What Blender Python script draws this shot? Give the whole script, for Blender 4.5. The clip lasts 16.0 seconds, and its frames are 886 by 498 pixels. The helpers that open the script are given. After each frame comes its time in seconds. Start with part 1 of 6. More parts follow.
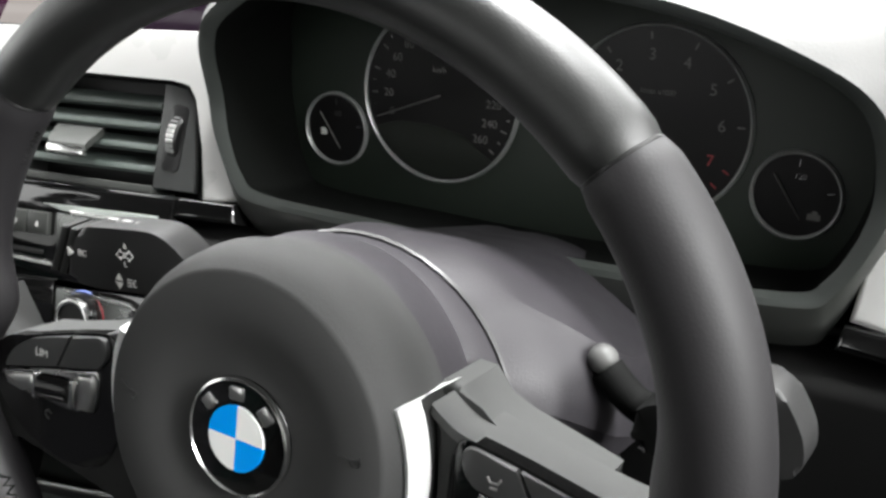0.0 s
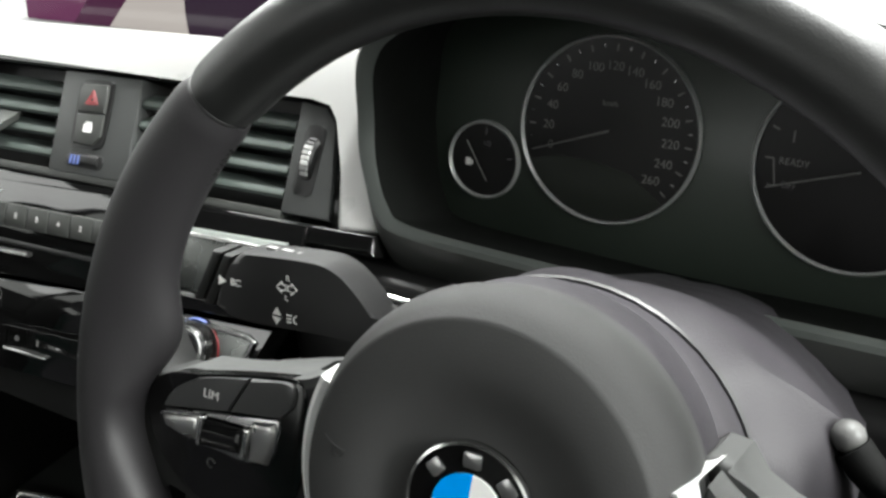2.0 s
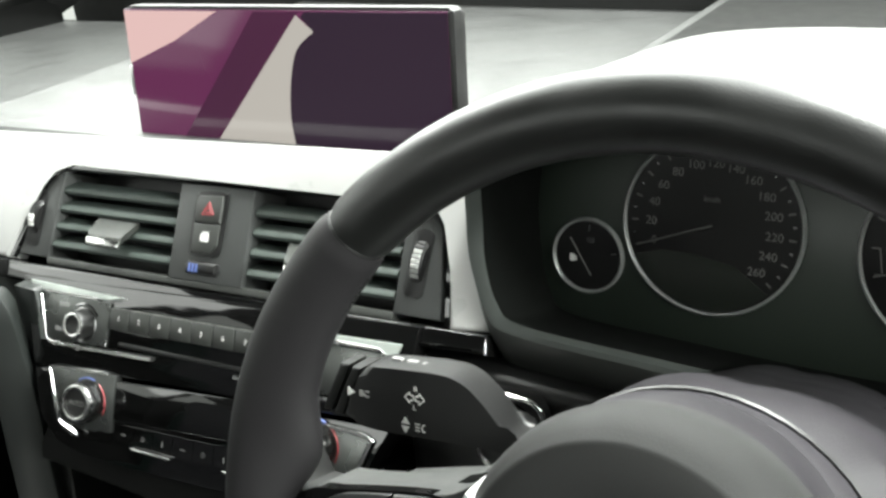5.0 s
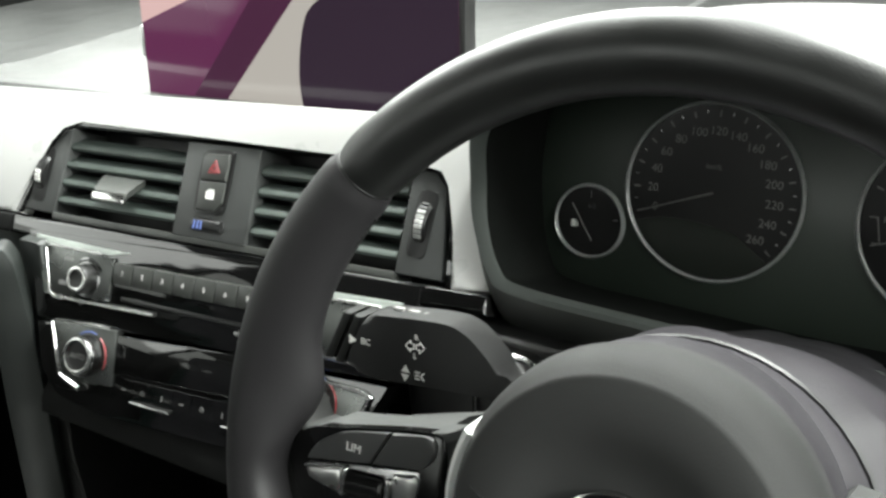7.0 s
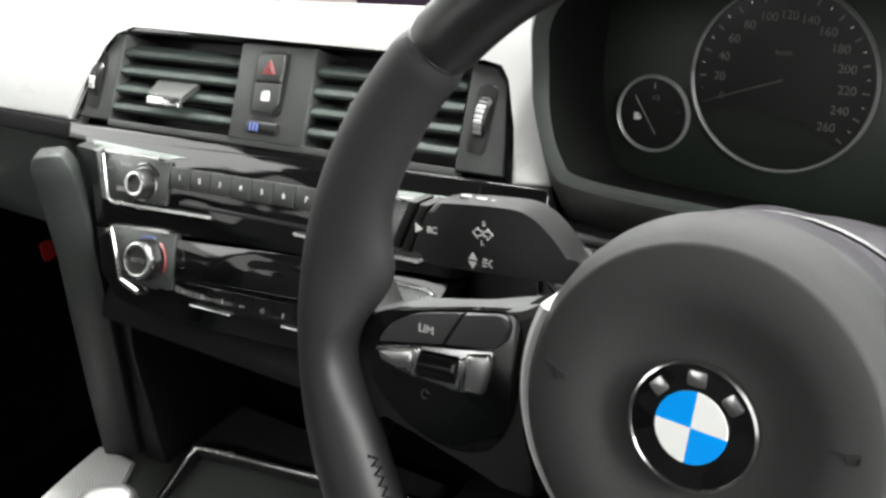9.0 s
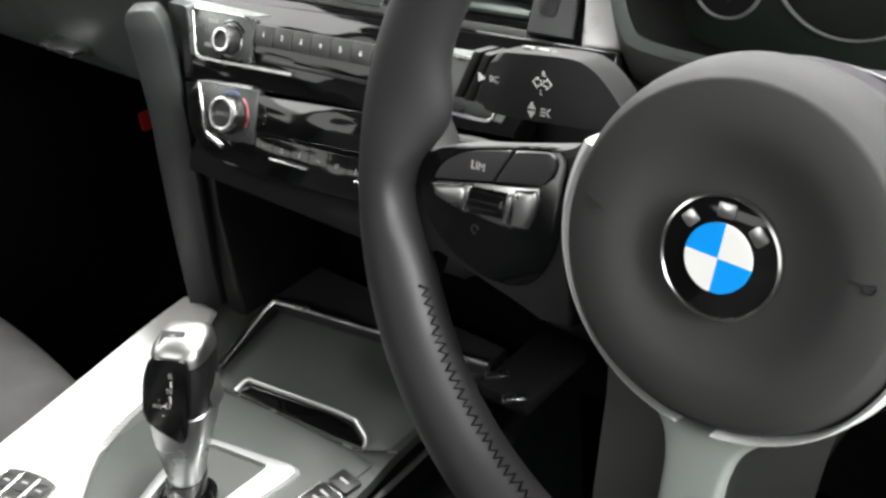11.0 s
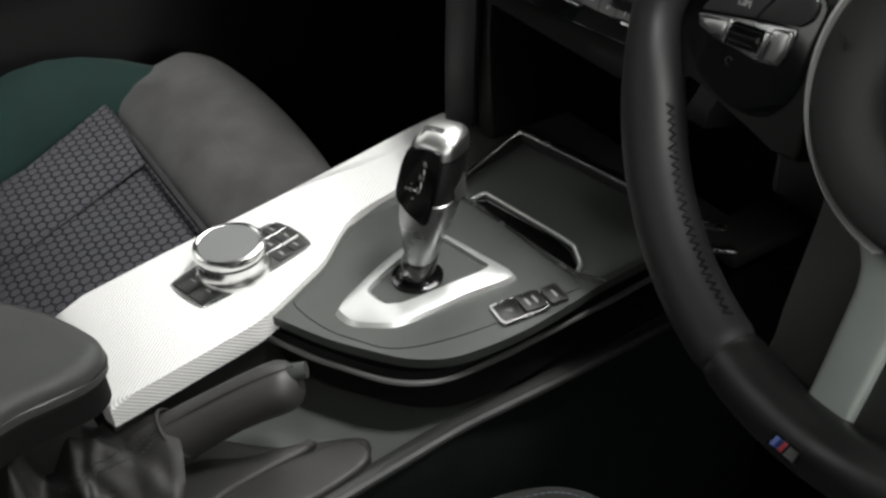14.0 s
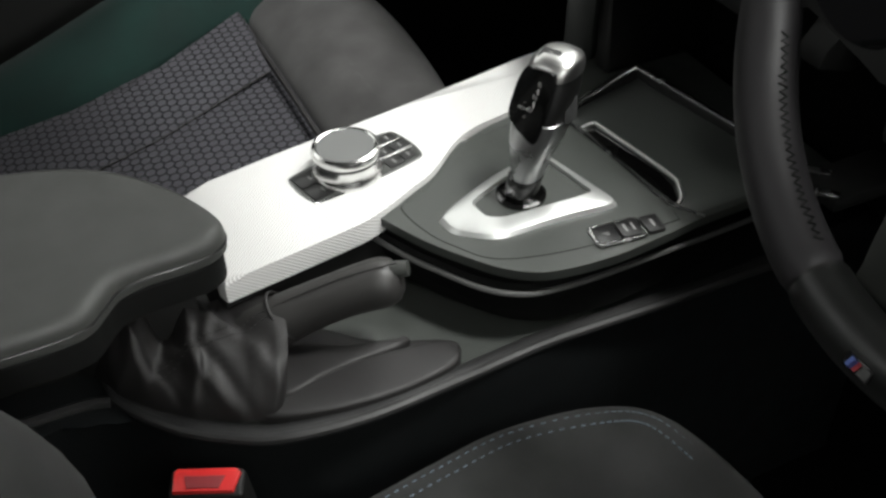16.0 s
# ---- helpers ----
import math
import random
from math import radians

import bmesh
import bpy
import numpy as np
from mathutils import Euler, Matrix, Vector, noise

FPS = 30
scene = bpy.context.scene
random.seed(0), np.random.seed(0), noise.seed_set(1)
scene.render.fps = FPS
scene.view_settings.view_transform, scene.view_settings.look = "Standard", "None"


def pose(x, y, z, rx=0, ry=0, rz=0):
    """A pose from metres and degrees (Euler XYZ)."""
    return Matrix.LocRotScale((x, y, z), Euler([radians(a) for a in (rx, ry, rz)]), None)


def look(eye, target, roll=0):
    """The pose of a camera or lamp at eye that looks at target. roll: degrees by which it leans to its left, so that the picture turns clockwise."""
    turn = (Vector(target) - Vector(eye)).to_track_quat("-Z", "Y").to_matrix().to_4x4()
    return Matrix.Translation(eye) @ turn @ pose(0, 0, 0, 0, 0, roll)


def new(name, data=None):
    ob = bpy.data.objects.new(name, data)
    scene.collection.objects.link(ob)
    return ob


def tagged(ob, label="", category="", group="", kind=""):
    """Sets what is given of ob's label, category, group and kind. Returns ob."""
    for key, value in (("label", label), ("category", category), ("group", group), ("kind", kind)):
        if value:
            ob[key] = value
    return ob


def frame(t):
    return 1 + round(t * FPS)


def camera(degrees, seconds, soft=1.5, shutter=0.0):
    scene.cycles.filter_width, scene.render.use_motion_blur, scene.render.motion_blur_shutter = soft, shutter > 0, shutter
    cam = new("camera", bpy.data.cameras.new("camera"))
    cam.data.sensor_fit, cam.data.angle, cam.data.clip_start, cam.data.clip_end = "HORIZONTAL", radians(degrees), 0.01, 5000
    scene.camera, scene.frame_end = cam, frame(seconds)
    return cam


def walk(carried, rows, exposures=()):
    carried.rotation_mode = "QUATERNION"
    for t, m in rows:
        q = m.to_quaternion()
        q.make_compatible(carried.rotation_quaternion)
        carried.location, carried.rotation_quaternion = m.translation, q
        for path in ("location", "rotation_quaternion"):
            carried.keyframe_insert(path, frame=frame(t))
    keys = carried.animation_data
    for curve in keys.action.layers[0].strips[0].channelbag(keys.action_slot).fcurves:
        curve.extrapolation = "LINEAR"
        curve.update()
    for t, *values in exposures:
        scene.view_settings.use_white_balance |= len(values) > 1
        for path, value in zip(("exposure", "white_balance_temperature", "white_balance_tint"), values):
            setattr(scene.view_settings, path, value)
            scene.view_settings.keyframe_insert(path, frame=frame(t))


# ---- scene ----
from mathutils.bvhtree import BVHTree

cam = camera(46.1, 16.0, soft=2.8)
METRES, EYE, TILT, LEAN, TURN = 0.4, 0.9284, -29.039, 4.742, 29.133
EYE_X, EYE_Y = 0.2193, -0.2067
ROWS = [
    (0.0, 0.0, 0.0, 0.0, -0.0, 0.0, 0.0),
    (0.5, -0.0891, 0.0778, 0.0107, -1.17, 0.04, -2.32),
    (1.0, -0.1742, 0.096, 0.0193, -2.2, 1.15, -3.46),
    (1.5, -0.21, 0.1114, 0.0061, -2.11, 1.59, -3.51),
    (2.0, -0.2151, 0.1068, 0.013, -0.49, 1.55, -3.03),
    (2.5, -0.2323, 0.093, 0.0138, 1.67, 1.33, -2.36),
    (3.0, -0.2651, 0.1035, 0.0245, 2.45, 0.98, -1.7),
    (3.5, -0.2957, 0.0969, 0.0345, 3.17, 1.24, -1.14),
    (4.0, -0.2969, 0.0976, 0.0426, 3.3, 1.57, -0.97),
    (4.5, -0.2946, 0.0788, 0.05, 3.23, 2.44, -0.9),
    (4.7, -0.28, 0.0573, 0.0717, 3.35, 4.27, -0.79),
    (6.8, -0.2715, 0.0447, 0.0194, 3.01, 4.36, -2.52),
    (7.0, -0.2782, 0.0408, 0.0157, 3.03, 4.31, -2.72),
    (7.5, -0.3003, 0.035, 0.0093, 3.48, 3.86, -2.79),
    (8.0, -0.3099, 0.0378, 0.0076, 4.07, 3.21, -2.72),
    (8.5, -0.3071, 0.0535, -0.0193, 4.59, 1.48, -2.2),
    (9.0, -0.3114, 0.0525, -0.0365, 5.05, 0.5, -2.24),
    (9.5, -0.3066, 0.0481, -0.0617, 6.22, -0.85, -2.5),
    (10.0, -0.2968, 0.0396, -0.085, 7.28, -2.34, -3.09),
    (12.5, -0.2197, -0.0762, -0.1462, 17.44, -9.29, -9.83),
    (13.0, -0.2247, -0.1155, -0.1719, 20.19, -10.86, -12.05),
    (13.5, -0.2122, -0.1358, -0.1833, 22.32, -12.44, -13.69),
    (14.0, -0.2152, -0.1718, -0.1897, 24.47, -13.62, -14.81),
    (14.5, -0.2093, -0.2072, -0.2026, 26.88, -15.01, -15.86),
    (15.0, -0.2059, -0.2526, -0.2169, 30.17, -16.62, -16.9),
    (15.5, -0.1941, -0.2531, -0.2253, 31.88, -17.77, -17.7),
    (16.0, -0.1644, -0.2552, -0.2318, 31.61, -18.48, -18.75),
]
PATH_ROWS = [(t, pose(EYE_X, EYE_Y, EYE, TILT, LEAN, TURN) @ pose(METRES * x, METRES * y, METRES * z, 90 + pitch, roll, yaw)) for t, x, y, z, yaw, pitch, roll in ROWS]
walk(cam, PATH_ROWS, [(0.0, 0.17, 6500, 9), (2.0, 0.26, 6530, 6), (4.5, 0.38, 6560, 2), (7.0, 0.26, 6560, 2), (8.5, 0.36, 6560, 5), (10.0, 0.85, 6550, 10), (12.5, 0.04, 6550, 9), (13.5, -0.36, 6580, 8), (14.5, -0.50, 6580, 8), (16.0, -0.50, 6580, 7)])

# ---- light ----
world = bpy.data.worlds.new("hall_light")
scene.world = world
world.use_nodes = True
bg = world.node_tree.nodes["Background"]
bg.inputs["Color"].default_value = (0.985, 1.0, 0.97, 1)
bg.inputs["Strength"].default_value = 1.0


def area_light(name, eye, target, sx, sy, power, colour=(1, 1, 1)):
    d = bpy.data.lights.new(name, "AREA")
    d.shape, d.size, d.size_y, d.energy, d.color = "RECTANGLE", sx, sy, power, colour
    ob = new(name, d)
    ob.matrix_world = look(eye, target)
    return ob


area_light("hall_lamp", (0.60, 1.50, 4.60), (-0.20, 0.0, 0.50), 0.6, 0.6, 380.0)
area_light("hall_spotlight", (4.20, -0.30, 2.20), (-0.30, -0.10, 0.50), 0.6, 0.6, 230.0)
area_light("windscreen_light", (-0.28, 0.42, 1.10), (-0.24, -0.06, 0.65), 1.2, 0.45, 20.0)
area_light("driver_door_light", (0.62, 0.08, 1.12), (0.02, 0.0, 0.62), 0.9, 0.35, 9.0)
area_light("passenger_window_light", (-1.06, -0.12, 1.02), (0.0, -0.02, 0.55), 0.8, 0.32, 1.6)
# unseen fill inside the cabin, added to lift the wheel rim and armrest
area_light("rear_fill_light", (-0.36, -0.95, 1.12), (-0.10, 0.0, 0.58), 0.7, 0.3, 2.2)


# ---- materials ----
def material(name, base, rough=0.5, metal=0.0, grain=0.0, grain_size=0.0012, vary=0.12, vary_size=0.03, coat=0.0,
             spec=0.5, sheen=0.0, rough_vary=0.08, base2=None, wave=0.0, ior=1.5):
    """A surface of one colour with two scales of variation, a fine grain in relief and uneven gloss."""
    m = bpy.data.materials.new(name)
    m.use_nodes = True
    nt = m.node_tree
    b = nt.nodes["Principled BSDF"]
    b.inputs["Metallic"].default_value = metal
    b.inputs["Specular IOR Level"].default_value = spec
    b.inputs["IOR"].default_value = ior
    b.inputs["Coat Weight"].default_value = coat
    b.inputs["Coat Roughness"].default_value = 0.04
    b.inputs["Sheen Weight"].default_value = sheen
    co = nt.nodes.new("ShaderNodeTexCoord")
    n1 = nt.nodes.new("ShaderNodeTexNoise")
    n1.inputs["Scale"].default_value, n1.inputs["Detail"].default_value = 1 / vary_size, 4
    nt.links.new(co.outputs["Object"], n1.inputs["Vector"])
    ramp = nt.nodes.new("ShaderNodeMix")
    ramp.data_type = "RGBA"
    lo = [c * (1 - vary) for c in base]
    hi = [min(1, c * (1 + vary)) for c in (base2 or base)]
    ramp.inputs["A"].default_value, ramp.inputs["B"].default_value = (*lo, 1), (*hi, 1)
    nt.links.new(n1.outputs["Fac"], ramp.inputs["Factor"])
    nt.links.new(ramp.outputs["Result"], b.inputs["Base Color"])
    mr = nt.nodes.new("ShaderNodeMapRange")
    mr.inputs["From Min"].default_value, mr.inputs["From Max"].default_value = 0.3, 0.7
    mr.inputs["To Min"].default_value, mr.inputs["To Max"].default_value = max(0, rough - rough_vary), min(1, rough + rough_vary)
    nt.links.new(n1.outputs["Fac"], mr.inputs["Value"])
    nt.links.new(mr.outputs["Result"], b.inputs["Roughness"])
    if grain:
        v = nt.nodes.new("ShaderNodeTexVoronoi")
        v.inputs["Scale"].default_value = 1 / grain_size
        nt.links.new(co.outputs["Object"], v.inputs["Vector"])
        bump = nt.nodes.new("ShaderNodeBump")
        bump.inputs["Strength"].default_value, bump.inputs["Distance"].default_value = grain, grain_size * 0.4
        nt.links.new(v.outputs["Distance"], bump.inputs["Height"])
        nt.links.new(bump.outputs["Normal"], b.inputs["Normal"])
    if wave:
        n2 = nt.nodes.new("ShaderNodeTexNoise")
        n2.inputs["Scale"].default_value, n2.inputs["Detail"].default_value = 28, 1
        stretch = nt.nodes.new("ShaderNodeMapping")
        stretch.inputs["Scale"].default_value = (0.55, 2.2, 1.0)
        stretch.inputs["Rotation"].default_value = (0, 0, 0.12)
        nt.links.new(co.outputs["Object"], stretch.inputs["Vector"])
        nt.links.new(stretch.outputs["Vector"], n2.inputs["Vector"])
        bump = nt.nodes.new("ShaderNodeBump")
        bump.inputs["Strength"].default_value, bump.inputs["Distance"].default_value = wave, 0.004
        nt.links.new(n2.outputs["Fac"], bump.inputs["Height"])
        for socket in ("Normal", "Coat Normal"):
            nt.links.new(bump.outputs["Normal"], b.inputs[socket])
    return m


def glow(name, colour, strength):
    m = bpy.data.materials.new(name)
    m.use_nodes = True
    b = m.node_tree.nodes["Principled BSDF"]
    b.inputs["Base Color"].default_value = (0.01, 0.01, 0.01, 1)
    b.inputs["Emission Color"].default_value = (*colour, 1)
    b.inputs["Emission Strength"].default_value = strength
    b.inputs["Specular IOR Level"].default_value = 0.25
    b.inputs["Roughness"].default_value = 0.12
    return m


PLASTIC = material("soft_black_plastic", (0.0068, 0.0070, 0.0067), 0.55, spec=0.3, grain=0.12, grain_size=0.0010)
PLASTIC_GREY = material("grained_grey_plastic", (0.028, 0.0298, 0.0272), 0.46, grain=0.1, grain_size=0.0010)
PAD = material("dash_pad_vinyl", (0.0850, 0.0850, 0.0830), 0.5, grain=0.12, grain_size=0.0012)
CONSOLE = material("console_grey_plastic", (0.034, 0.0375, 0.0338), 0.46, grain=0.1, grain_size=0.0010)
TRAY = material("tray_cover_plastic", (0.070, 0.076, 0.071), 0.34, vary=0.05, rough_vary=0.015, grain=0.06, grain_size=0.0010)
DASH_TOP = material("dash_top_vinyl", (0.056, 0.057, 0.056), 0.48, spec=0.8, grain=0.12, grain_size=0.0012)
STALK_END = material("stalk_end_plastic", (0.018, 0.018, 0.018), 0.45)
VENT_GREY = material("vent_frame_plastic", (0.036, 0.038, 0.037), 0.5, grain=0.1, grain_size=0.0010)
SWITCH = material("switch_plastic", (0.040, 0.0405, 0.0405), 0.42)
SPOKE = material("spoke_grey_plastic", (0.046, 0.047, 0.046), 0.6, spec=0.25, grain=0.12, grain_size=0.0008)
PLATE = material("end_plate_metal", (0.12, 0.125, 0.12), 0.28, metal=0.75, vary=0.1)
STALK = material("stalk_plastic", (0.0130, 0.0130, 0.0130), 0.42, grain=0.1, grain_size=0.0006)
SATIN = material("satin_black_plastic", (0.0055, 0.0055, 0.0055), 0.38, grain=0.1, grain_size=0.0006)
SLAT = material("vent_slat_plastic", (0.042, 0.052, 0.047), 0.50, spec=0.35)
GLOSS = material("gloss_black_trim", (0.004, 0.004, 0.004), 0.07, coat=0.6, rough_vary=0.03, vary_size=0.05, wave=0.34)
LEATHER = material("black_wheel_leather", (0.0112, 0.0104, 0.0114), 0.55, spec=0.38, grain=0.1, grain_size=0.0010, vary_size=0.05)
LEATHER_SMOOTH = material("smooth_black_leather", (0.0052, 0.0056, 0.0052), 0.42, spec=0.6, ior=1.5, grain=0.12, grain_size=0.0008)
AIRBAG = material("airbag_cover_vinyl", (0.0335, 0.0337, 0.0333), 0.66, spec=0.20, grain=0.10, grain_size=0.0008)
STRIP = material("stack_edge_plastic", (0.0155, 0.018, 0.0168), 0.5, grain=0.1, grain_size=0.0010)
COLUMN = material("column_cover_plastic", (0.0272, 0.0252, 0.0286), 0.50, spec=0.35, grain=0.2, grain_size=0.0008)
CHROME = material("satin_chrome", (0.72, 0.72, 0.71), 0.22, metal=1.0, vary=0.05)
STEM = material("brushed_silver_grip", (0.36, 0.365, 0.365), 0.30, metal=1.0, vary=0.08)
CHROME_DARK = material("dark_chrome", (0.30, 0.30, 0.30), 0.25, metal=1.0, vary=0.08)
CHROME_SOFT = material("soft_chrome", (0.52, 0.52, 0.51), 0.32, metal=1.0, vary=0.05)
CRESCENT = material("silver_spoke_paint", (0.78, 0.79, 0.78), 0.38, metal=0.2, vary=0.05)
SILVER = material("silver_paint", (0.55, 0.56, 0.55), 0.36, metal=0.75, vary=0.06)
DULL_SILVER = material("dull_silver_spoke", (0.33, 0.36, 0.335), 0.34, metal=0.35, vary=0.08, rough_vary=0.03)
WHITE = material("white_print", (0.72, 0.72, 0.70), 0.5, vary=0.04)
GREY_PRINT = material("grey_print", (0.22, 0.22, 0.215), 0.5, vary=0.05)
RED = material("red_plastic", (0.62, 0.03, 0.03), 0.35)
RED_PRINT = material("red_print", (0.24, 0.03, 0.035), 0.45)
BLUE_PRINT = material("blue_print", (0.09, 0.13, 0.34), 0.45)
BLUE = material("blue_enamel", (0.0, 0.30, 0.86), 0.2, vary=0.03)
WHITE_ENAMEL = material("white_enamel", (0.82, 0.82, 0.80), 0.2, vary=0.02)
PANEL_DARK = material("cluster_panel", (0.0195, 0.0255, 0.0203), 0.36, spec=0.35, vary_size=0.08)
LIP = material("hood_lip_plastic", (0.048, 0.054, 0.050), 0.5, grain=0.1, grain_size=0.0010)
DIAL_PRINT = material("dial_print", (0.115, 0.115, 0.11), 0.5, vary=0.05)
DIAL_RING = material("dial_ring_silver", (0.34, 0.35, 0.34), 0.38, metal=0.35, vary=0.05)
DIAL = material("dial_black", (0.0022, 0.0019, 0.0019), 0.35, spec=0.35)
DIAL_LOW = material("dial_display", (0.0092, 0.0113, 0.0088), 0.5, spec=0.2)
ALCANTARA = material("grey_suede", (0.020, 0.0197, 0.0193), 0.9, spec=0.2, sheen=0.08, grain=0.2, grain_size=0.0012, vary=0.60, vary_size=0.05, base2=(0.043, 0.0422, 0.0415))
SUEDE_DARK = material("dark_grey_suede", (0.010, 0.0102, 0.010), 0.9, base2=(0.028, 0.0285, 0.028), spec=0.1, sheen=0.05, grain=0.2, grain_size=0.0012, vary=0.35, vary_size=0.05)
BOLSTER = material("dark_suede_bolster", (0.0038, 0.0098, 0.0086), 0.85, spec=0.1, sheen=0.03, grain=0.2, grain_size=0.0012, vary=0.35, vary_size=0.05, base2=(0.0064, 0.0165, 0.0140))
ARM = material("armrest_leatherette", (0.0310, 0.0325, 0.0300), 0.58, grain=0.12, grain_size=0.0012)
BOOT = material("boot_leatherette", (0.0092, 0.0084, 0.0084), 0.60, grain=0.3, grain_size=0.001)
TUNNEL = material("tunnel_plastic", (0.0080, 0.0091, 0.0095), 0.42, spec=0.4, grain=0.12, grain_size=0.001)
GRIP_BLACK = material("selector_black", (0.004, 0.004, 0.004), 0.14, rough_vary=0.03)
LEVER = material("brake_lever_leather", (0.022, 0.0212, 0.0202), 0.5, grain=0.2, grain_size=0.001)
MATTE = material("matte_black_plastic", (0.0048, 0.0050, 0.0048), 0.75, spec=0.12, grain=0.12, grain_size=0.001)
KNOB_TOP = material("grey_touch_surface", (0.13, 0.132, 0.13), 0.36, metal=0.5, vary=0.06)
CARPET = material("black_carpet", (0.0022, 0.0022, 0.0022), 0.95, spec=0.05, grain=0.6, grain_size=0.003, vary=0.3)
HEADLINER = material("anthracite_headliner", (0.012, 0.012, 0.012), 0.9, spec=0.1, grain=0.2, grain_size=0.002)
FLOORING = material("hall_floor_grey", (0.50, 0.50, 0.495), 0.45, vary_size=0.6)
FLOCK = material("black_flock", (0.0060, 0.0066, 0.0060), 0.9, spec=0.08)
STITCH = material("dark_stitching", (0.013, 0.013, 0.013), 0.45)
NAVY = material("navy_print", (0.015, 0.022, 0.09), 0.45)
THREAD = material("blue_grey_thread", (0.095, 0.128, 0.160), 0.7)


def ribbed_white():
    """White satin trim with fine ribs."""
    m = material("white_ribbed_trim", (0.51, 0.51, 0.50), 0.36, vary=0.02)
    nt = m.node_tree
    co = nt.nodes.new("ShaderNodeTexCoord")
    w = nt.nodes.new("ShaderNodeTexWave")
    w.bands_direction = "DIAGONAL"
    w.inputs["Scale"].default_value = 185
    nt.links.new(co.outputs["Object"], w.inputs["Vector"])
    bump = nt.nodes.new("ShaderNodeBump")
    bump.inputs["Strength"].default_value, bump.inputs["Distance"].default_value = 0.6, 0.0005
    nt.links.new(w.outputs["Fac"], bump.inputs["Height"])
    b = nt.nodes["Principled BSDF"]
    nt.links.new(bump.outputs["Normal"], b.inputs["Normal"])
    rib = nt.nodes.new("ShaderNodeMix")
    rib.data_type = "RGBA"
    rib.inputs["A"].default_value, rib.inputs["B"].default_value = (0.46, 0.46, 0.45, 1), (0.55, 0.55, 0.54, 1)
    nt.links.new(w.outputs["Fac"], rib.inputs["Factor"])
    nt.links.new(rib.outputs["Result"], b.inputs["Base Color"])
    return m


TRIM_WHITE = ribbed_white()
DASH_WHITE = material("white_lacquer_trim", (0.47, 0.47, 0.46), 0.32, vary=0.03, grain=0.03, grain_size=0.0008)


def honeycomb_cloth():
    """Blue-grey woven seat cloth with a raised rounded-cell pattern."""
    m = material("honeycomb_cloth", (0.050, 0.052, 0.062), 0.85, vary=0.2, vary_size=0.05, spec=0.2)
    nt = m.node_tree
    b = nt.nodes["Principled BSDF"]
    co = nt.nodes.new("ShaderNodeTexCoord")
    sep = nt.nodes.new("ShaderNodeSeparateXYZ")
    nt.links.new(co.outputs["Object"], sep.inputs["Vector"])

    def op(kind, a, b):
        n = nt.nodes.new("ShaderNodeMath")
        n.operation = kind
        for k, v in enumerate((a, b)):
            if isinstance(v, (int, float)):
                n.inputs[k].default_value = v
            elif v is not None:
                nt.links.new(v, n.inputs[k])
        return n.outputs[0]
    # hexagon cells: two offset grids, the nearer centre, then the distance to the cell's edge
    K, SY = 1 / 0.0118, 1.7320508
    px, py = op("MULTIPLY", sep.outputs["X"], K), op("MULTIPLY", sep.outputs["Y"], K)

    def wrapped(v, period, shift):
        return op("SUBTRACT", op("FLOORED_MODULO", op("ADD", v, shift), period), period / 2)
    ax, ay, bx, by = wrapped(px, 1.0, 50.0), wrapped(py, SY, 50 * SY), wrapped(px, 1.0, 50.5), wrapped(py, SY, 50.5 * SY)

    def cell(u, v):
        u, v = op("ABSOLUTE", u, None), op("ABSOLUTE", v, None)
        return op("MAXIMUM", u, op("ADD", op("MULTIPLY", u, 0.5), op("MULTIPLY", v, 0.8660254)))
    edge = op("MINIMUM", cell(ax, ay), cell(bx, by))
    mr = nt.nodes.new("ShaderNodeMapRange")
    mr.interpolation_type = "SMOOTHSTEP"
    mr.inputs["From Min"].default_value, mr.inputs["From Max"].default_value = 0.475, 0.36
    nt.links.new(edge, mr.inputs["Value"])
    mix = nt.nodes.new("ShaderNodeMix")
    mix.data_type = "RGBA"
    mix.inputs["A"].default_value, mix.inputs["B"].default_value = (0.0030, 0.0030, 0.0036, 1), (0.0430, 0.0420, 0.0480, 1)
    nt.links.new(mr.outputs["Result"], mix.inputs["Factor"])
    nt.links.new(mix.outputs["Result"], b.inputs["Base Color"])
    bump = nt.nodes.new("ShaderNodeBump")
    bump.inputs["Strength"].default_value, bump.inputs["Distance"].default_value = 0.55, 0.0015
    nt.links.new(mr.outputs["Result"], bump.inputs["Height"])
    nt.links.new(bump.outputs["Normal"], b.inputs["Normal"])
    return m


CLOTH = honeycomb_cloth()


# ---- mesh helpers ----
def panel_pose(p, yaw, rake):
    """Local x along the panel, y up it, z out of it towards the driver. rake: degrees by which its top leans forward."""
    y, r = radians(yaw), radians(rake)
    u = Vector((math.cos(y), math.sin(y), 0))
    v = Vector((-math.sin(y) * math.sin(r), math.cos(y) * math.sin(r), math.cos(r)))
    w = u.cross(v)
    return Matrix(((u.x, v.x, w.x, p[0]), (u.y, v.y, w.y, p[1]), (u.z, v.z, w.z, p[2]), (0, 0, 0, 1)))


def thing(name, m=None, label="", category="", group="", kind=""):
    ob = new(name)
    ob.matrix_world = m or Matrix()
    ob.empty_display_size = 0.02
    return tagged(ob, label, category, group, kind)


